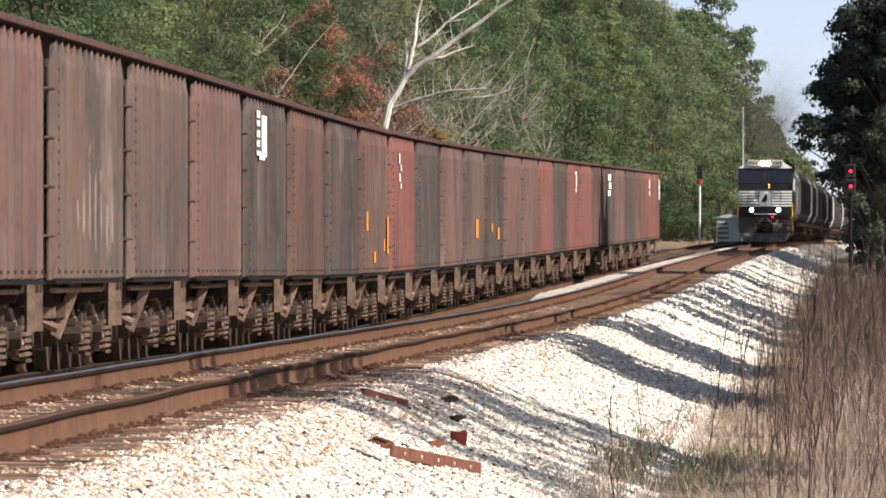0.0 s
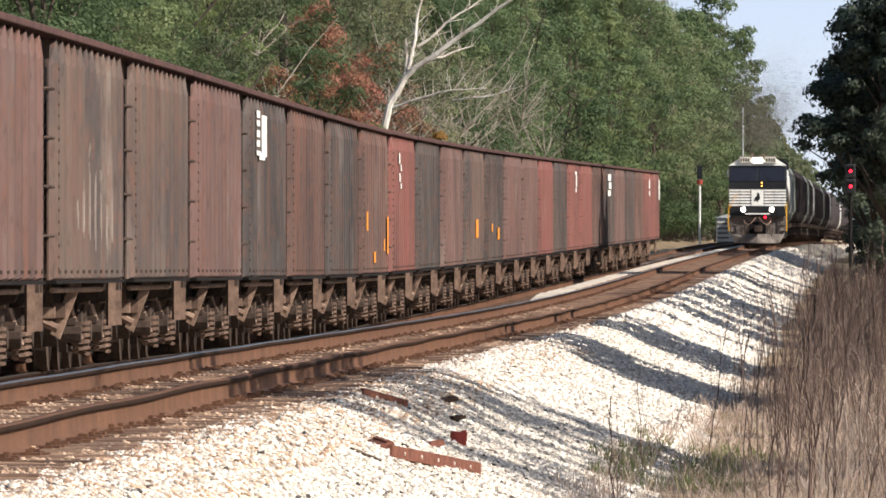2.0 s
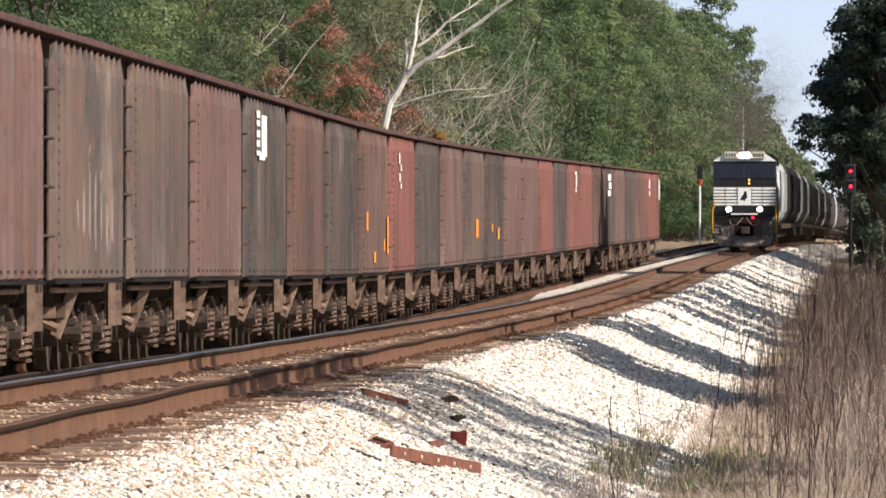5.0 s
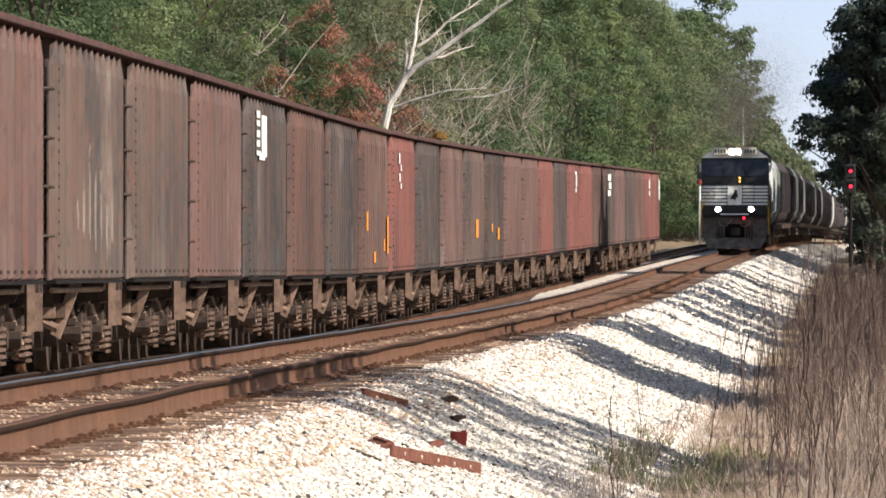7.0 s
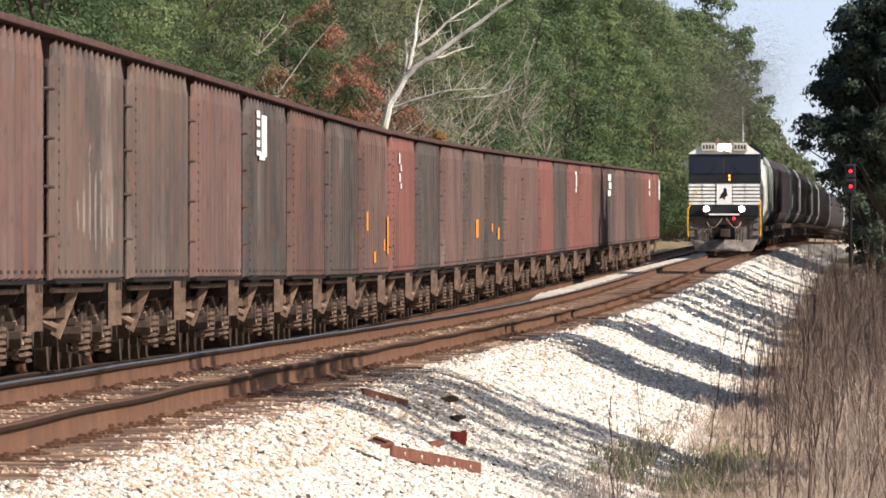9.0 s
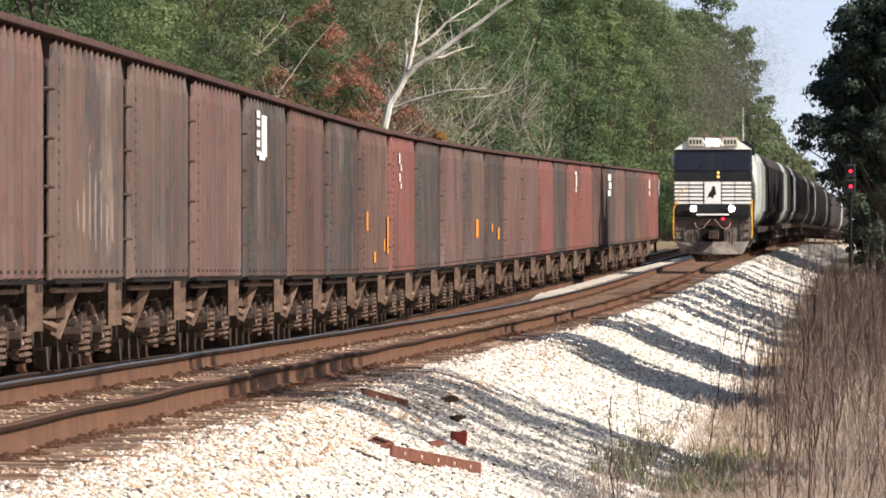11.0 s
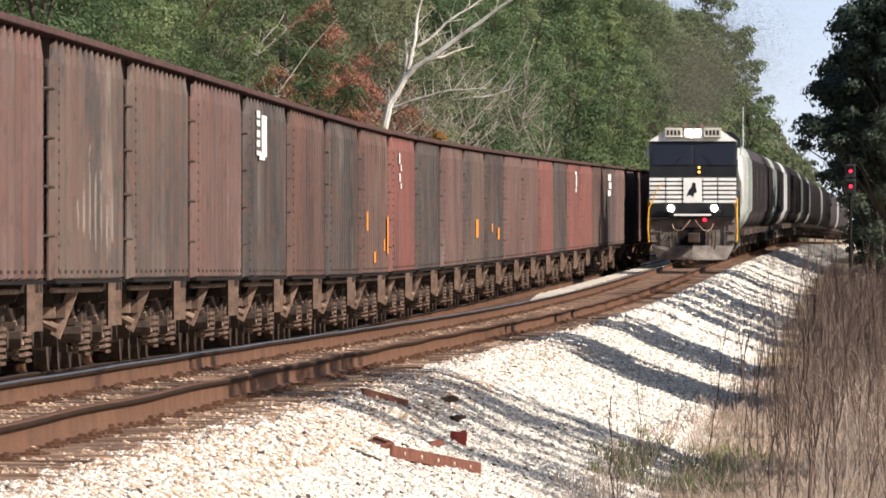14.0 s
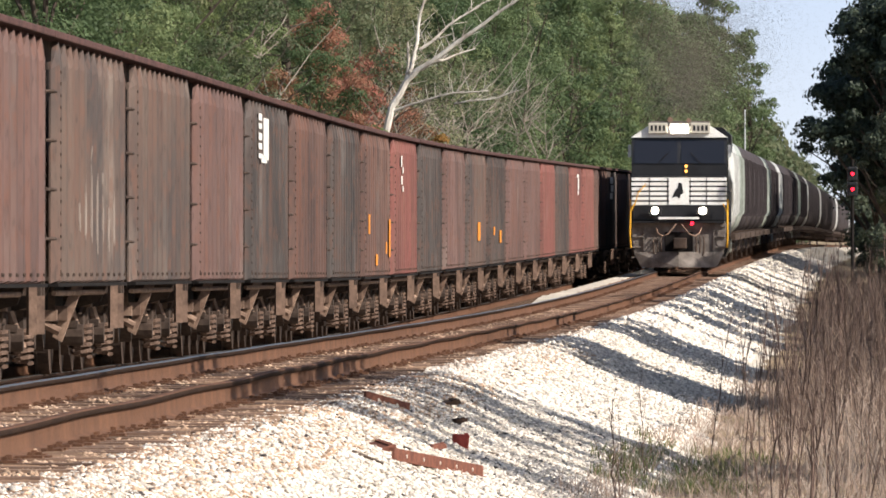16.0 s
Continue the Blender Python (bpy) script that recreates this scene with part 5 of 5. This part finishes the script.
# the bleached dead tree that leans over the siding
def dead_tree():
    tree = new("dead_tree")
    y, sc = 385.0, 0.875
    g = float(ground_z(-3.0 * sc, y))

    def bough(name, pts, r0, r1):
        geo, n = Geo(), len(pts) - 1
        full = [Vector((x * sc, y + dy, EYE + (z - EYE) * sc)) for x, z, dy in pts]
        for i in range(n):
            a, b = full[i], full[i + 1]
            m = (a + b) / 2 + Vector((random.uniform(-0.06, 0.06), 0, random.uniform(-0.06, 0.06)))
            ra, rb = r0 + (r1 - r0) * i / n, r0 + (r1 - r0) * (i + 1) / n
            geo.rod(a, m, ra, 7, (ra + rb) / 2)
            geo.rod(m, b, (ra + rb) / 2, 7, rb)
            for k in range(5):
                q = a.lerp(b, random.random())
                geo.rod(q, q + Vector((random.uniform(-0.3, 0.8), random.uniform(-0.3, 0.3), random.uniform(0.1, 0.8))), 0.018, 4, 0.006)
        part(name, geo, M["pale_bark"], tree)
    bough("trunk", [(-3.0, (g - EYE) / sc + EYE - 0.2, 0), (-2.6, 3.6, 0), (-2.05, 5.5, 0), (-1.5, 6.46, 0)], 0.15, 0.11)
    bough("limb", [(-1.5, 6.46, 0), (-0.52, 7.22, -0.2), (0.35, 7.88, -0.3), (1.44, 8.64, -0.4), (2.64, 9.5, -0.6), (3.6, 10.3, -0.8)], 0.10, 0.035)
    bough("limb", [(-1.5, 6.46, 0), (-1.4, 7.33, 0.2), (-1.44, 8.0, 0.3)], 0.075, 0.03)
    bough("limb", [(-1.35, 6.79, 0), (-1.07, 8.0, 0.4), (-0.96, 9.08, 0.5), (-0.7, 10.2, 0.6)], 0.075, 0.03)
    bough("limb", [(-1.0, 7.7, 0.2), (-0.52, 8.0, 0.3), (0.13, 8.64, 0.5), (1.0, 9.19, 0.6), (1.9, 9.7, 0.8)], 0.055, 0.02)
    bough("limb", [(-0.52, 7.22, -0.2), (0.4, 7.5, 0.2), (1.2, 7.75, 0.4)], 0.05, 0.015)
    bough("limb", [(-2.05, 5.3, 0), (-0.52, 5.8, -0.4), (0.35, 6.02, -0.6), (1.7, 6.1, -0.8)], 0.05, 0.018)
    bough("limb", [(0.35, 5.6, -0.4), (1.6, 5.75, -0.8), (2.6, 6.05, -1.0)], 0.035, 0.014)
    return tagged(tree, "bleached leafless dead tree leaning before the woods", "tree")


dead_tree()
# ---- brush, weeds and grass beside the track ----
scrub_kinds = [broadleaf(7.0, 2.0, M["leaf_olive"], 7000, 0.12, 0.08, 40, "sapling"), broadleaf(10.4, 1.9, M["leaf_olive"], 3300, 0.072, 0.68, 30, "sapling"), broadleaf(7.4, 1.5, M["leaf_olive"], 6000, 0.12, 0.08, 34, "sapling")]
spots = []
for a, b, k, sz in ((79, 104, 1, 1.0), (99, 108, 0, 0.70), (119, 124, 2, 0.6), (138, 157, 0, 1.0), (172, 194, 0, 1.0), (214, 217, 2, 1.0), (231, 245, 0, 1.0), (250, 260, 2, 1.0), (266, 280, 2, 1.0), (284, 303, 0, 1.0), (311, 316, 2, 1.0), (322, 328, 2, 1.0), (338, 345, 2, 1.0), (364, 369, 2, 1.9),
                    (374, 382, 0, 1.0), (398, 404, 2, 1.0), (420, 430, 0, 1.0), (448, 508, 2, 1.0), (514, 578, 0, 1.35), (578, 626, 2, 0.85), (628, 1000, 0, 1.6)):
    y = a + 1.5
    while y < b:
        spots.append((float(centre(y)) + (13.0 if k == 1 else 9.2) + random.uniform(-0.4, 0.4), float(y), k, random.uniform(1.0, 1.12) * sz))
        if k != 1 and 130 < y < 700 and not 440 < y < 512:
            spots.append((float(centre(y)) + 11.6 + random.uniform(-0.4, 0.4), float(y) + 0.3, k, random.uniform(1.15, 1.25)))
        y += random.uniform(2.6, 3.6) * (0.9 if k == 1 else 1.0 if y < 440 else 1.15 if y < 640 else 2.4)
scatter(scrub_kinds, spots, ["bushy olive sapling beside the main track", "nearly leafless sapling beside the main track", "slim olive sapling beside the main track"], "tree", "saplings beside the main track")


def weed(height, twigs, name="dry_weed"):
    """A dead stalk with upright twigs."""
    plant, g = new(name), Geo()
    lean = Vector((random.uniform(-0.12, 0.08), random.uniform(-0.1, 0.1), 1)) * height
    pts = [Vector((0, 0, -0.05))]
    for i in range(1, 6):
        pts.append(lean * (i / 5) + Vector((random.uniform(-0.02, 0.02), random.uniform(-0.02, 0.02), 0)) * height)
    for i in range(5):
        g.rod(pts[i], pts[i + 1], 0.0085 - 0.001 * i, 4, 0.0075 - 0.001 * i)
    part("stem", g, M["stalk"], plant)
    t = Geo()
    for k in range(twigs):
        i = random.randint(1, 4)
        p = pts[i].lerp(pts[i + 1], random.random())
        a, l = random.uniform(0, 6.28), height * random.uniform(0.12, 0.32)
        q = p + Vector((math.cos(a) * 0.22, math.sin(a) * 0.22, random.uniform(0.6, 1.1))) * l
        t.rod(p, q, 0.0035, 3, 0.002)
        for n in range(2):
            u = p.lerp(q, random.uniform(0.4, 1))
            t.rod(u, u + Vector((random.uniform(-0.25, 0.25), random.uniform(-0.25, 0.25), 0.7)) * l * 0.4, 0.0025, 3, 0.0015)
    tagged(part("twig_spray", t, M["stalk"], plant), kind="stuff")
    return plant


weed_kinds = [weed(1.7, 9), weed(1.5, 5), weed(1.25, 8), weed(1.9, 11), weed(1.0, 4), weed(1.6, 2)]
spots = []
for i in range(360):
    y = 76 + 165 * random.random() ** 1.3
    off = 3.3 + 4.2 * random.random() ** 0.7
    k = random.randrange(6)
    x = float(centre(y)) + off
    # the farther from the line, the taller they stand
    tall = float(np.interp(x / y, [0.006, 0.018, 0.026, 0.031, 0.035, 0.040], [-0.0208, -0.0150, -0.0098, -0.0045, 0.0, 0.0055]))
    top = EYE + (tall + random.uniform(-0.004, 0.001)) * y
    sc = min(random.uniform(0.75, 1.15), (top - float(ground_z(x, y))) / (1.7, 1.5, 1.25, 1.9, 1.0, 1.6)[k])
    if sc > 0.2 and (x / y > 0.027 or random.random() < 0.4):
        spots.append((x, y, k, sc))
scatter(weed_kinds, spots, ["dead brown weed stalk with upright twigs", "thin dead brown weed stalk", "short twiggy dead brown weed", "tall twiggy dead brown weed", "small dead brown weed stalk", "bare brown weed stalk standing upright"], "weed", "dry weeds beside the track")


def blades(name, n, spread, heights, width, mat, label, bend=0.35):
    """A stand of grass: bent tapering blades."""
    y, off, h = spread(n)
    h = heights[0] + (heights[1] - heights[0]) * h
    x = centre(y) + off
    z = ground_z(x, y) - 0.02
    z = np.maximum(z, np.where(off < 3.7, rail_z(y) - below(off), -9))
    a = rng.uniform(0, 6.28, n)
    dx, dy = np.cos(a), np.sin(a)
    w = width * rng.uniform(0.6, 1.3, n) * (y / 100)
    c = rng.uniform(0, bend, n) * h
    base = np.stack([x, y, z], -1)
    out = np.stack([dx * c, dy * c, np.zeros(n)], -1)
    side = np.stack([w, 0 * w, 0 * w], -1)
    up = np.stack([0 * h, 0 * h, h], -1)
    v = np.stack([base - side, base + side, base + out * 0.3 + up * 0.55 - side * 0.8, base + out * 0.3 + up * 0.55 + side * 0.8,
                  base + out + up - side * 0.25, base + out + up + side * 0.25], 1).reshape(-1, 3)
    k = 6 * np.arange(n)[:, None]
    f = np.concatenate([k + np.array([[0, 1, 3, 2]]), k + np.array([[2, 3, 5, 4]])])
    tagged(new(name, quick_mesh(name, v, f, mat)), label, "grass", kind="stuff")


def verge(lo, hi, y0, y1, power=1.6):
    def spread(n):
        y = y0 + (y1 - y0) * rng.random(n) ** power
        patch = np.sin(y * 0.7) * np.sin(y * 0.23 + 1)
        off = lo + 0.006 * np.clip(y - 85, 0, 60) + 0.25 * patch + (hi - lo) * rng.random(n) ** 0.9
        return y, off, rng.random(n) ** 1.5
    return spread


blades("dry_grass", 34000, verge(3.32, 7.5, 76, 190), (0.03, 0.19), 0.004, M["straw"], "short dry straw-coloured grass", 1.3)
blades("dry_grass", 4500, verge(5.0, 7.6, 90, 230, 1.2), (0.3, 0.95), 0.003, M["straw"], "tall dry straw-coloured grass", 0.9)
blades("brown_brush", 12000, verge(4.4, 7.8, 120, 340, 1.2), (0.4, 1.5), 0.0026, M["brush"], "dense stand of dead brown stalks", 0.7)
blades("green_grass", 2200, verge(3.2, 4.4, 94, 114), (0.04, 0.16), 0.004, M["green_grass"], "patch of short green grass", 0.8)


# ---- scrap lying on the ballast ----
def on_ballast(x, y, dz=0.0):
    off = x - float(centre(y))
    return float(rail_z(y)) - float(below(off)) + dz


def joint_bar(x0, y0, x1, y1, holes, name="joint_bar"):
    p, q = Vector((x0, y0, on_ballast(x0, y0, 0.045 if holes > 3 else 0.025))), Vector((x1, y1, on_ballast(x1, y1, 0.035 if holes > 3 else 0.015)))
    ln = (q - p).length
    bar = new(name)
    u = (q - p).normalized()
    side = Vector((0, 0, 1)).cross(u).normalized()
    up = u.cross(side)
    m = Matrix((( *u, ), ( *side, ), ( *up, ))).transposed().to_4x4()
    m.translation = p
    bar.matrix_basis = m
    g = Geo().prism([(-0.04, -0.045), (0.03, -0.045), (0.03, -0.032), (0.0, -0.025), (0.0, 0.025), (0.02, 0.032), (0.02, 0.045), (-0.02, 0.045), (-0.02, -0.03), (-0.04, -0.033)], "x", 0, ln)
    part("bar", g, M["scrap"], bar)
    for k in range(holes):
        d = ln * (k + 0.7) / (holes + 0.4)
        part("bolt_hole", Geo().rod((d, 0.006, 0), (d, -0.026, 0), 0.014, 10), M["stone"], bar, "pale hole through the bar")
    return bar


tagged(joint_bar(-0.37, 79.0, 0.26, 83.3, 5), "rusty red steel joint bar lying on the ballast", "joint bar")
tagged(joint_bar(-0.65, 91.0, -0.30, 91.5, 2), "rusty joint bar half buried in ballast", "joint bar")


def plate(x, y, sx, sy, sz, tilt, mat, label, name="tie_plate"):
    ob = new(name)
    ob.matrix_basis = pose(x, y, on_ballast(x, y, sz * 0.35), *tilt)
    part("plate", Geo().box(0, 0, 0, sx, sy, sz), mat, ob, bevel=0.006)
    part("shoulder", Geo().box(sx * 0.3, 0, sz * 0.5 + 0.004, 0.03, sy * 0.9, 0.014), mat, ob)
    tagged(ob, label, "scrap")


plate(0.12, 88.5, 0.13, 0.03, 0.12, (12, 4, 8), M["red_paint"], "square red steel plate standing in the ballast", "steel_plate")
plate(-0.47, 79.9, 0.17, 0.30, 0.04, (6, -14, 20), M["scrap"], "rusty tie plate lying on the ballast")
plate(-0.10, 84.8, 0.14, 0.25, 0.04, (4, -10, -25), M["scrap"], "rusty tie plate lying on the ballast")
plate(0.00, 97.5, 0.24, 0.20, 0.035, (3, -12, 10), M["dark_steel"], "dark scrap of steel lying on the ballast")
plate(0.07, 93.5, 0.17, 0.2, 0.03, (3, -14, -30), M["dark_steel"], "dark scrap of steel lying on the ballast")


def splinter(x0, y0, x1, y1):
    ob = new("wood_splinter")
    a, b = Vector((x0, y0, on_ballast(x0, y0, 0.015))), Vector((x1, y1, on_ballast(x1, y1, 0.015)))
    part("splinter", Geo().rod(a, b, 0.014, 5, 0.008), M["bark"], ob)
    tagged(ob, "grey splinter of wood on the ballast", "wood")


for s in ((-0.62, 77.0, -0.42, 77.4), (0.34, 89.5, 0.60, 90.5), (-1.15, 70.5, -0.98, 70.7), (0.0, 82.5, 0.22, 82.7)):
    splinter(*s)


# ---- signals and relay cabinet ----
def mast_signal(x, y, height):
    s = new("signal_mast")
    g = float(ground_z(x, y))
    s.matrix_basis = pose(x, y, g)
    part("foundation", Geo().box(0, 0, 0.1, 0.6, 0.6, 0.4), M["lgrey"], s)
    part("pole", Geo().rod((0, 0, 0.2), (0, 0, height - 0.5), 0.075, 10), M["lwhite"], s, "white painted pole")
    part("red_band", Geo().rod((0, 0, height - 0.85), (0, 0, height - 0.55), 0.2, 12), M["red_paint"], s, "small red plate on the pole")
    part("signal_head", Geo().box(0, 0, height - 0.05, 0.36, 0.35, 0.9), M["lblack"], s, "black signal head", bevel=0.04)
    part("visor", Geo().rod((0, 0.17, height + 0.15), (0, 0.45, height + 0.15), 0.12, 10).rod((0, 0.17, height - 0.2), (0, 0.45, height - 0.2), 0.12, 10), M["lblack"], s)
    return tagged(s, "white signal mast with a dark signal head seen from behind", "signal")


mast_signal(16.9, 750, 6.0)


def red_signal(x, y):
    s = new("signal_mast")
    g = float(ground_z(x, y))
    s.matrix_basis = pose(x, y, g)
    part("pole", Geo().rod((0, 0, -0.1), (0, 0, 4.5), 0.05, 10), M["black"], s)
    for z in (EYE + (374 - 303) * y / 20160 - g, EYE + (374 - 330) * y / 20160 - g):
        h = part("signal_head", Geo().box(0, -0.02, z, 0.3, 0.2, 0.42), M["lblack"], s, "black signal head", bevel=0.03)
        part("lens", Geo().rod((0, -0.125, z), (0, -0.14, z), 0.05, 12), M["red_lamp"], h, "lit red lens")
        part("visor", Geo().box(0, -0.22, z + 0.13, 0.24, 0.2, 0.02), M["lblack"], h)
    return tagged(s, "dark signal mast with two lit red lamps, beside shady woods", "signal")


red_signal(721 * 338 / 20160, 338)


def relay_cabinet(x, y):
    s = new("relay_cabinet")
    s.matrix_basis = pose(x, y, float(ground_z(x, y)))
    part("body", Geo().box(0, 0, 1.75, 1.7, 2.2, 3.1), M["silver"], s, bevel=0.03)
    part("roof", Geo().prism([(-1.0, 3.3), (1.0, 3.3), (0.1, 3.55), (-0.1, 3.55)], "y", -1.25, 1.25), M["silver"], s)
    part("base", Geo().box(0, 0, 0.05, 1.8, 2.3, 0.35), M["lgrey"], s)
    part("door", Geo().box(0.45, -1.11, 1.6, 0.7, 0.03, 2.6), M["silver"], s)
    for k in range(8):
        part("louvre", Geo().box(-0.42, -1.12, 0.5 + 0.34 * k, 0.8, 0.05, 0.15), M["lgrey"], s)
    tagged(s, "silver metal relay cabinet beside the track", "cabinet")


relay_cabinet(20.6, 822)
pole = new("line_pole")
pole.matrix_basis = pose(26.6, 1010, float(ground_z(26.6, 1010)))
part("pole", Geo().rod((0, 0, -0.3), (0, 0, 12.5), 0.10, 8, 0.06), M["silver"], pole)
tagged(pole, "slim pale pole beside the far woods", "pole")

# pale blue sky low over the trees, far behind all
sky_mat = bpy.data.materials.new("low_sky")
sky_mat.use_nodes = True
sn, sl = sky_mat.node_tree.nodes, sky_mat.node_tree.links
sn.remove(sn["Principled BSDF"])
em, sco, sramp, sep, smr = (sn.new(k) for k in ("ShaderNodeEmission", "ShaderNodeTexCoord", "ShaderNodeValToRGB", "ShaderNodeSeparateXYZ", "ShaderNodeMapRange"))
smr.inputs["From Max"].default_value = 110.0
sramp.color_ramp.elements[0].color, sramp.color_ramp.elements[1].color = (0.80, 0.86, 0.95, 1), (0.60, 0.72, 0.92, 1)
sl.new(sco.outputs["Object"], sep.inputs[0])
sl.new(sep.outputs["Z"], smr.inputs["Value"])
sl.new(smr.outputs[0], sramp.inputs[0])
sl.new(sramp.outputs[0], em.inputs["Color"])
em.inputs["Strength"].default_value = 0.64
sl.new(em.outputs[0], sn["Material Output"].inputs["Surface"])
v, n = [], 24
for i in range(n + 1):
    a = radians(-20 + 40 * i / n)
    v += [(4700 * math.sin(a), 4700 * math.cos(a), -40.0), (4700 * math.sin(a), 4700 * math.cos(a), 420.0)]
tagged(new("backdrop", quick_mesh("backdrop", v, [(2 * i, 2 * i + 2, 2 * i + 3, 2 * i + 1) for i in range(n)], sky_mat)), "pale blue sky low over the horizon", "sky", kind="structure")


# ---- exhaust over the locomotive: fine soot specks ----
def exhaust():
    n = 150000
    t = rng.random(n) ** 0.7
    puff = 0.25 * np.sin(t * 23) + 0.2 * np.sin(t * 51 + 1)
    w = 0.5 + 2.6 * t
    p = np.stack([rng.normal(size=n) * w * 0.55 + puff * (1 + 2 * t), 12.4 + 30 * t + rng.normal(size=n) * 2, 4.9 + 3.4 * t ** 0.6 + rng.normal(size=n) * w * 0.55 + puff], -1)
    a, b = rng.normal(size=(n, 3)), rng.normal(size=(n, 3))
    a /= np.linalg.norm(a, axis=1)[:, None]
    b = np.cross(a, b)
    b /= np.linalg.norm(b, axis=1)[:, None]
    s = 0.009
    v = np.stack([p - a * s, p - b * s, p + a * s, p + b * s], 1).reshape(-1, 3)
    return tagged(new("exhaust_smoke", quick_mesh("exhaust_smoke", v, np.arange(4 * n).reshape(-1, 4), M["smoke"])), "thin brown exhaust haze over the locomotive", "smoke", kind="stuff")


smoke = exhaust()
train.append((smoke, 0.0))
# ---- what moves ----
def motions():
    for car, behind in train:
        rows = []
        for k in range(17):
            y = 363.0 + 17.5 * (16 - k) + behind
            rows.append((float(k), on_near(y)))
        walk(car, rows)


motions()
